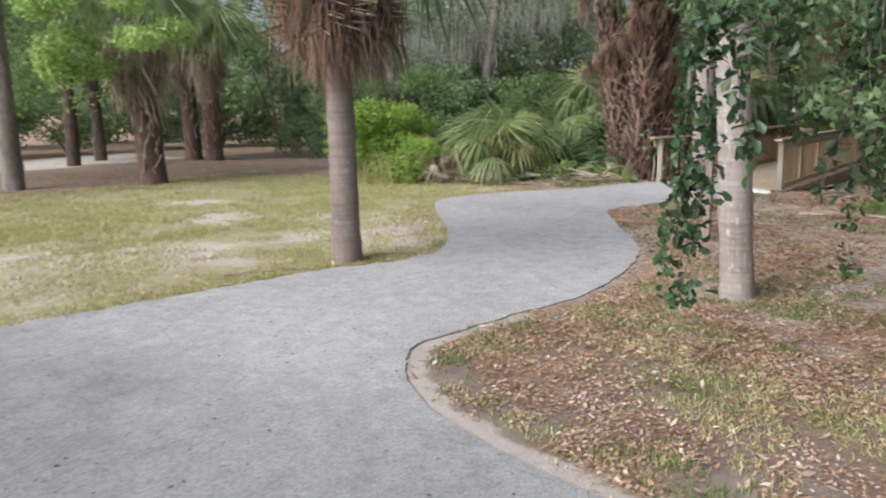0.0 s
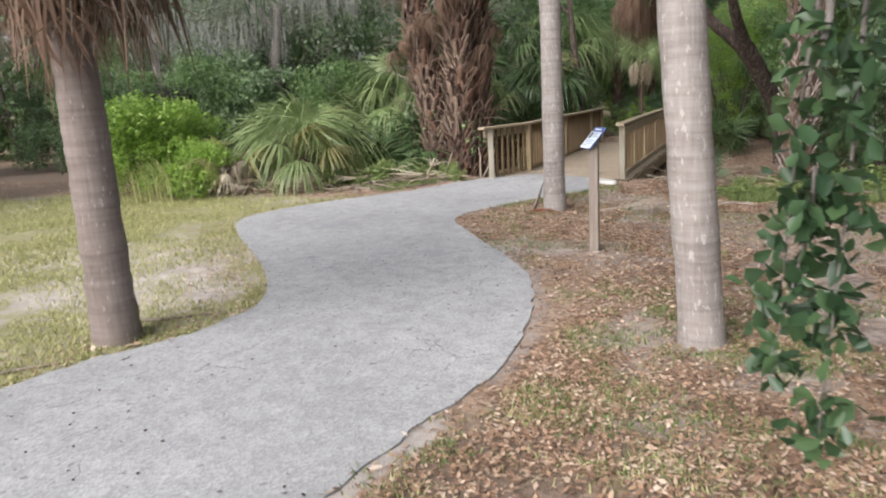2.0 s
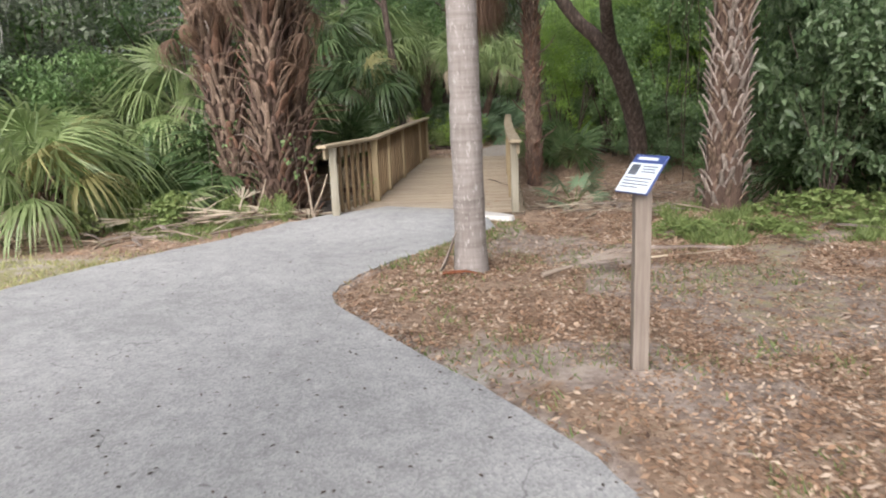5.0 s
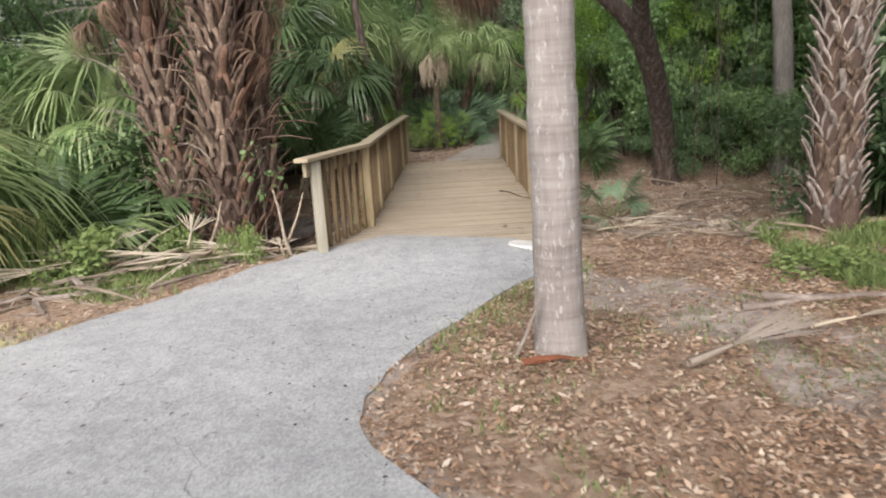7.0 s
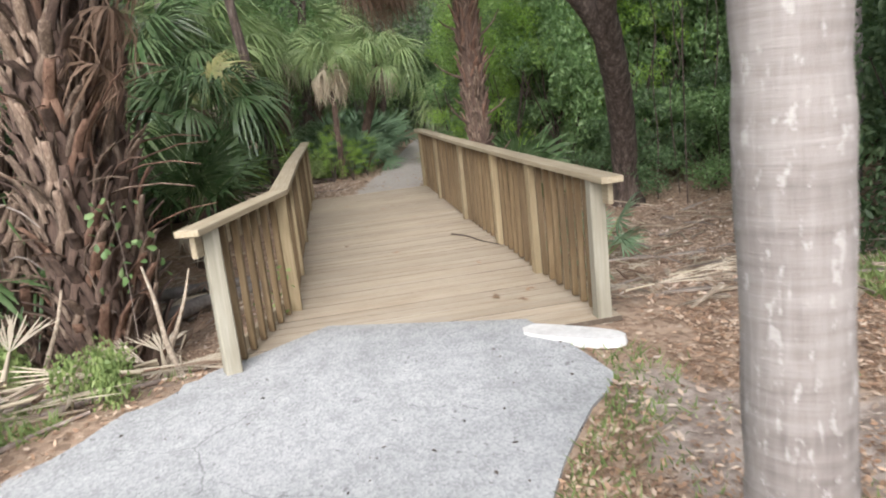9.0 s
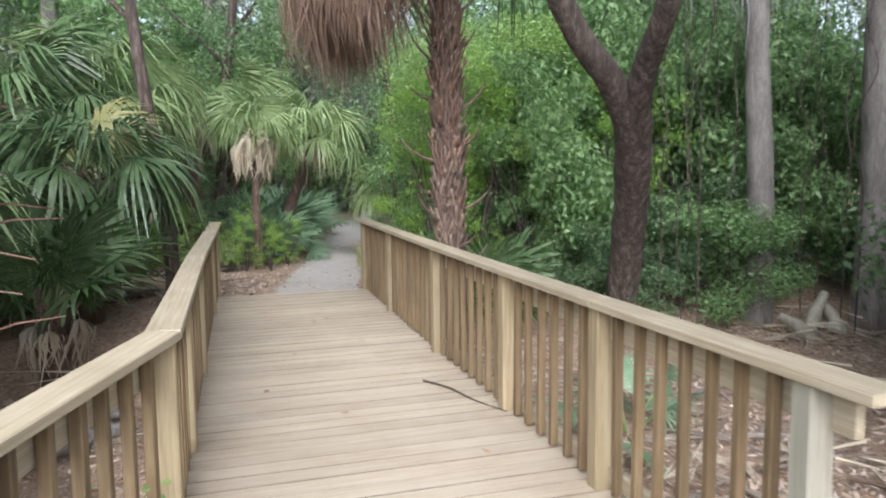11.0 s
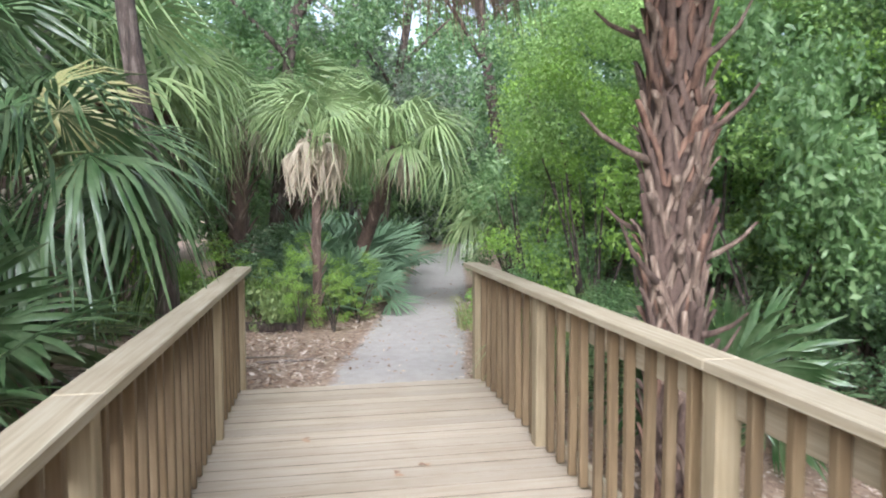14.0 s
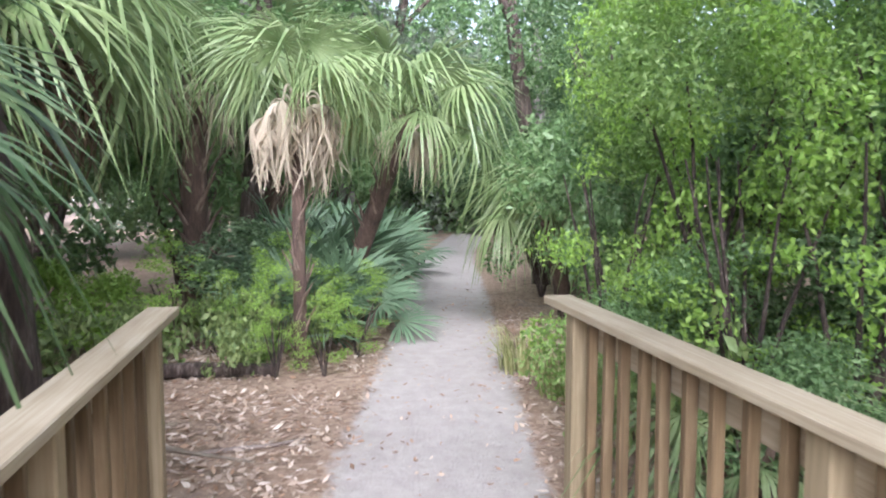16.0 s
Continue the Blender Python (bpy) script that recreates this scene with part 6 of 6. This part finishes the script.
def moss_mesh(seed, n=150, spread=0.9, drop=1.1):
    q = np.random.default_rng(seed)
    V, F = [], []
    for k in range(n):
        a, rr = q.random() * 6.283, spread * math.sqrt(q.random())
        x, y, z = rr * math.cos(a), rr * math.sin(a), q.normal(0, 0.25)
        L, w = drop * q.uniform(0.3, 1), 0.006
        t = q.random() * 3.14
        dx, dy = w * math.cos(t), w * math.sin(t)
        b = len(V)
        s1, s2 = q.normal(0, 0.05, 2), q.normal(0, 0.07, 2)
        V += [(x - dx, y - dy, z), (x + dx, y + dy, z), (x + s1[0] - dx, y + s1[1] - dy, z - L * 0.5), (x + s1[0] + dx, y + s1[1] + dy, z - L * 0.5), (x + s2[0], y + s2[1], z - L)]
        F += [(b, b + 1, b + 3), (b, b + 3, b + 2), (b + 2, b + 3, b + 4)]
    return mesh_of("hanging_moss", V, np.array(F), MOSS)


MOSSES = [moss_mesh(s) for s in range(3)]
for k, (x, y, z) in enumerate(((-12.8, 16.6, 3.4), (-13.7, 17.0, 3.9), (-12.2, 17.2, 4.2), (-14.8, 17.2, 3.6), (-15.9, 17.0, 3.8), (-11.5, 18.0, 4.3), (-17.0, 18.0, 3.9), (-10.6, 19.0, 4.4), (-13.2, 18.0, 4.6), (0.9, 19.2, 4.2), (1.9, 18.9, 4.4), (0.2, 19.5, 4.4))):
    tagged(new("hanging_moss", MOSSES[k % 3]), "grey strands of hanging moss in the trees", "moss", "hanging moss", "stuff").matrix_basis = pose(x, y, z, 0, 0, k * 50)


# ---------------- grass and leaf litter ----------------
def scatter(n, x0, x1, y0, y1, seed, keep):
    q = np.random.default_rng(seed)
    x, y = q.uniform(x0, x1, n), q.uniform(y0, y1, n)
    k = ~inside_asphalt(x, y) & (q.random(n) < keep(x, y))
    k &= ~((y > 14.05) & (y < 21.95) & (x > -6.3 + 0.36 * (np.minimum(y, 15.4) - 14.1)) & (x < -3.62))
    return x[k], y[k]


def litter_mesh(name, areas, mat, size, narrow=0.42, curl=0.35):
    Vs, Fs, off = [], [], 0
    q = np.random.default_rng(77)
    for k, (n, x0, x1, y0, y1, keep) in enumerate(areas):
        x, y = scatter(n, x0, x1, y0, y1, 200 + k, keep)
        n = len(x)
        z = ground_z(x, y) + q.uniform(0.004, 0.022, n)
        a = q.random(n) * 6.283
        s = size * q.uniform(0.5, 1.35, n)
        A = np.stack([np.cos(a), np.sin(a), q.normal(0, 0.22, n)], -1)
        B = np.stack([-np.sin(a), np.cos(a), q.normal(0, 0.3, n)], -1)
        P = np.stack([x, y, z], -1)
        S = s[:, None]
        up = np.array([0, 0, 1.0])
        c = curl * q.random((n, 1))
        V = np.stack([P - A * S * 0.5 + up * S * 0.15 * c, P + B * S * narrow * 0.5 + up * S * 0.3 * c, P + A * S * 0.5 + up * S * 0.4 * c, P - B * S * narrow * 0.5 + up * S * 0.2 * c], 1).reshape(-1, 3)
        i = np.arange(n) * 4 + off
        Vs.append(V)
        Fs.append(np.concatenate([np.stack([i, i + 2, i + 1], -1), np.stack([i, i + 3, i + 2], -1)]))
        off += 4 * n
    return mesh_of(name, np.concatenate(Vs), np.concatenate(Fs), mat)


patch = lambda s, lo, hi, sd: (lambda x, y: step(lo, hi, 0.6 * value_noise(x, y, s, sd) + 0.4 * value_noise(x, y, s * 3.1, sd + 1)))
bare_soil = lambda x, y: 1 - 0.86 * worn_soil(x, y)
off_trail = lambda x, y: step(0.35, 0.8, line_distance(x, y, TRAIL)) * patch(0.9, 0.2, 0.5, 40)(x, y)
tagged(new("leaf_litter", litter_mesh("leaf_litter", [
    (62000, -6.0, 2.6, 2.5, 14.2, lambda x, y: patch(1.4, 0.34, 0.62, 20)(x, y) * bare_soil(x, y) * (0.25 + 0.75 * step(5.0, 6.5, y))),
    (52000, -5.6, 0.8, 9.0, 14.2, lambda x, y: patch(0.8, 0.15, 0.45, 20)(x, y) * bare_soil(x, y)),
    (26000, -3.0, 1.5, 4.5, 9.5, lambda x, y: patch(0.8, 0.25, 0.55, 20)(x, y) * bare_soil(x, y)),
    (20000, -3.5, 3.0, 14.0, 21.5, patch(0.7, 0.2, 0.5, 24)),
    (12000, -9.0, -5.8, 12.2, 20.5, patch(0.7, 0.2, 0.5, 26)),
    (15000, -7.2, -0.8, 21.9, 28.0, off_trail),
    (10000, -8.8, -5.4, 3.0, 13.0, lambda x, y: step(1.0, 0.2, line_distance(x, y, WEST_L)) * 0.8),
    (16000, -6.5, 0.0, 2.4, 14.0, lambda x, y: step(0.5, 0.1, line_distance(x, y, EAST_L)) * step(4.6, 5.2, y) * patch(1.3, 0.3, 0.5, 45)(x, y)),
    (2200, -7.0, -2.0, 21.9, 30.0, patch(0.7, 0.2, 0.5, 28)),
    (24000, -22.0, -14.8, 3.0, 14.5, patch(0.7, 0.2, 0.5, 29)),
], FALLEN, 0.044)), "brown and tan fallen leaves scattered over the ground", "leaf litter", kind="stuff")


tagged(new("leaf_crumbs", litter_mesh("leaf_crumbs", [
    (60000, -4.2, 1.6, 2.5, 6.6, lambda x, y: patch(2.0, 0.34, 0.66, 71)(x, y) * step(0.04, 0.24, line_distance(x, y, EAST_L))),
    (40000, -5.6, 0.6, 6.4, 12.5, lambda x, y: patch(1.6, 0.3, 0.6, 72)(x, y)),
], FALLEN, 0.031, 0.5, 0.5)), "small broken bits of dry leaves on bare soil", "leaf litter", kind="stuff")


tagged(new("bleached_leaves", litter_mesh("bleached_leaves", [
    (9000, -7.2, -1.8, 21.9, 27.0, off_trail),
    (10000, -3.5, 1.5, 14.3, 21.3, patch(0.8, 0.2, 0.5, 61)),
    (3000, -8.6, -6.0, 14.6, 20.5, patch(0.8, 0.2, 0.5, 62)),
    (5000, -6.0, 2.0, 3.0, 14.0, patch(0.7, 0.4, 0.7, 63)),
    (1600, -8.0, -5.4, 3.0, 11.0, lambda x, y: step(0.9, 0.1, line_distance(x, y, WEST_L))),
], FALLEN_PALE, 0.07, 0.34, 0.6)), "bleached tan leaves lying on darker litter", "leaf litter", kind="stuff")


def blades(areas, name, mat, tall, lean=0.5):
    Vs, Fs, off = [], [], 0
    q = np.random.default_rng(55)
    for k, (n, x0, x1, y0, y1, keep, h) in enumerate(areas):
        x, y = scatter(n, x0, x1, y0, y1, 300 + k, keep)
        n = len(x)
        z = ground_z(x, y) - 0.004
        a = q.random(n) * 6.283
        L = h * tall * q.uniform(0.4, 1.3, n)
        w = 0.0035 + 0.06 * L
        d = q.random(n) * 6.283
        ln = lean * q.random(n) * L * 1.4
        b0 = np.stack([x - w * np.cos(a), y - w * np.sin(a), z], -1)
        b1 = np.stack([x + w * np.cos(a), y + w * np.sin(a), z], -1)
        tp = np.stack([x + ln * np.cos(d), y + ln * np.sin(d), z + L], -1)
        Vs.append(np.stack([b0, b1, tp], 1).reshape(-1, 3))
        Fs.append(np.arange(3 * n).reshape(-1, 3) + off)
        off += 3 * n
    return mesh_of(name, np.concatenate(Vs), np.concatenate(Fs), mat)


west_edge = lambda x, y: step(0.7, 0.05, line_distance(x, y, WEST_L))
tagged(new("lawn_grass", blades([
    (120000, -12.0, -5.3, 1.5, 12.2, patch(1.3, 0.28, 0.66, 4), 0.9),
    (50000, -17.0, -9.0, 3.0, 12.5, patch(0.9, 0.3, 0.6, 4), 1.3),
    (30000, -9.0, -5.3, 1.5, 12.6, west_edge, 1.1),
    (55000, -3.4, 1.6, 2.7, 6.8, lambda x, y: patch(1.7, 0.46, 0.7, 38)(x, y) * step(0.14, 0.3, line_distance(x, y, EAST_L)), 0.75),
], "lawn_grass", GRASS, 0.05, 1.0)), "thin worn yellow-green lawn grass", "grass", kind="stuff")
tagged(new("verge_weeds", blades([
    (90000, -4.5, 1.5, 2.6, 8.0, lambda x, y: patch(1.9, 0.46, 0.72, 33)(x, y) * step(0.1, 0.25, line_distance(x, y, EAST_L)), 0.8),
    (40000, -5.5, 2.5, 2.6, 13.0, patch(1.1, 0.5, 0.72, 33), 1.0),
    (30000, -2.0, 2.8, 12.2, 14.5, patch(0.8, 0.35, 0.6, 36), 2.4),
    (6000, -5.5, -3.5, 11.5, 13.9, lambda x, y: step(0.5, 0.05, line_distance(x, y, EAST_L)), 1.2),
    (9000, -9.2, -6.4, 12.6, 14.8, patch(1.0, 0.5, 0.7, 37), 1.8),
], "verge_weeds", GRASS_GREEN, 0.05, 1.1)), "thin green weeds among leaf litter on the verge", "weeds", kind="stuff")


def tall_grass(x, y, n, h, r, label, mat, seed):
    q = np.random.default_rng(seed)
    V, F = [], []
    for k in range(n):
        a, rr = q.random() * 6.283, r * 0.6 * math.sqrt(q.random())
        d = a + q.normal(0, 0.4)
        L, out = h * q.uniform(0.5, 1.1), r * q.uniform(0.2, 1.0)
        w = 0.007
        bx, by = rr * math.cos(a), rr * math.sin(a)
        px, py = -math.sin(d) * w, math.cos(d) * w
        b = len(V)
        for f, hh in ((0, 0), (0.3, 0.65), (0.7, 0.95), (1.0, 0.85)):
            cx, cy = bx + out * f ** 1.5 * math.cos(d), by + out * f ** 1.5 * math.sin(d)
            ww = 1.0 - 0.85 * f
            V += [(cx - px * ww, cy - py * ww, L * hh), (cx + px * ww, cy + py * ww, L * hh)]
        F += [(b, b + 1, b + 3, b + 2), (b + 2, b + 3, b + 5, b + 4), (b + 4, b + 5, b + 7, b + 6)]
    ob = new("tall_grass", mesh_of("tall_grass", V, np.array(F), mat))
    ob.matrix_basis = pose(x, y, gz(x, y))
    tagged(ob, label, "grass", kind="stuff")


tall_grass(-11.35, 12.0, 150, 0.8, 0.95, "tall clump of yellow-green grass beside the shrubs", GRASS, 1)
tall_grass(-11.9, 11.8, 100, 0.7, 0.85, "tall clump of yellow-green grass beside the shrubs", GRASS, 2)
tall_grass(-9.0, 14.3, 260, 0.7, 0.5, "clump of tall grass below the fan palms", GRASS_GREEN, 3)
tall_grass(-3.05, 23.6, 160, 0.35, 0.3, "tuft of dry grass beside the trail", GRASS, 4)
tall_grass(-3.1, 24.4, 160, 0.4, 0.35, "tuft of dry grass beside the trail", GRASS, 5)

# a few dead leaves on the boards
for k, (x, y) in enumerate(((-4.62, 19.9), (-4.42, 20.0), (-4.9, 18.6), (-4.3, 18.9), (-5.1, 20.6), (-4.15, 16.0), (-4.75, 16.9), (-5.2, 17.6), (-4.0, 15.0), (-4.3, 14.9), (-4.1, 14.7), (-5.25, 19.3))):
    V, F = obovate_leaves([(0, 0, 0), (0.01, 0.01, 0.004)], [(1, 0.2, 0.05), (0.4, 1, 0.1)], 0.055, k, 6.0)
    ob = new("dead_leaf", mesh_of("dead_leaf", V, F, FALLEN))
    ob.matrix_basis = pose(x, y, DECK + 0.008, 0, 0, k * 77)
    tagged(ob, "curled brown dead leaf on the bridge deck", "leaf", "dead leaves on the deck")

# dark crumbs and leaf scraps on the asphalt
q = np.random.default_rng(91)
x, y = q.uniform(-9, 0, 2600), q.uniform(0.5, 14.2, 2600)
k = inside_asphalt(x, y) & (value_noise(x, y, 0.8, 60) > 0.35)
x, y = x[k], y[k]
a, s = q.random(len(x)) * 6.283, q.uniform(0.005, 0.016, len(x))
z = asphalt_z(x, y) + 0.004
V = np.stack([np.stack([x + s * np.cos(a + t) * f, y + s * np.sin(a + t) * f, z + h], -1) for t, f, h in ((0, 1.3, 0), (1.6, 0.7, 0.004), (3.1, 1.2, 0.001), (4.7, 0.6, 0.003))], 1).reshape(-1, 3)
tagged(new("path_debris", mesh_of("path_debris", V, np.arange(len(V)).reshape(-1, 4), OAK_BARK)), "dark crumbs and leaf scraps scattered on the asphalt", "debris", kind="stuff")

# creeper at the kink of the railing
def creeper(x, y, z0, z1, n, label, seed, size=0.05, spread=0.07, mat=GRASS_GREEN):
    q = np.random.default_rng(seed)
    zz = q.uniform(z0, z1, n)
    P = np.stack([x + q.normal(0, spread, n), y + q.normal(0, spread, n), zz], -1)
    c = thing("creeper", pose(0, 0, 0), label, "vine")
    tw = smooth_line([(x, y, z0 - 0.35), (x + 0.02, y - 0.02, (z0 + z1) / 2), (x - 0.03, y + 0.03, z1)], 6)
    child("stem", mesh_of("stem", *tube(tw, np.linspace(0.004, 0.002, len(tw)), 4), TWIG, True), c)
    child("foliage", mesh_of("foliage", *obovate_leaves(P, q.normal(0, 1, (n, 3)), size, seed, 1.0), mat), c)


creeper(-5.86, 15.25, -0.1, 0.45, 46, "small green creeper climbing the bridge railing", 3)
creeper(-7.0, 15.75, 0.2, 1.0, 36, "green creeper climbing the shaggy palm", 4, 0.07, 0.16, LEAF_MID)
creeper(-8.35, 15.8, 0.2, 1.3, 110, "green creeper climbing the shaggy palm", 5, 0.07, 0.18, LEAF_MID)

# weathered root wad and stump pieces on the far bank
for k, (x, y, h, turn) in enumerate(((1.25, 19.3, 0.42, 20), (1.55, 19.15, 0.3, 80), (1.0, 19.05, 0.25, 150))):
    g = gz(x, y)
    c, sn = math.cos(radians(turn)), math.sin(radians(turn))
    log([(x, y, g - 0.05), (x + 0.12 * c, y + 0.12 * sn, g + h * 0.5), (x + 0.34 * c, y + 0.34 * sn, g + h)], 0.11, 0.05, "pale weathered stump fragment on the far bank", PALE_POST, "stump", "stump fragments", 30 + k)
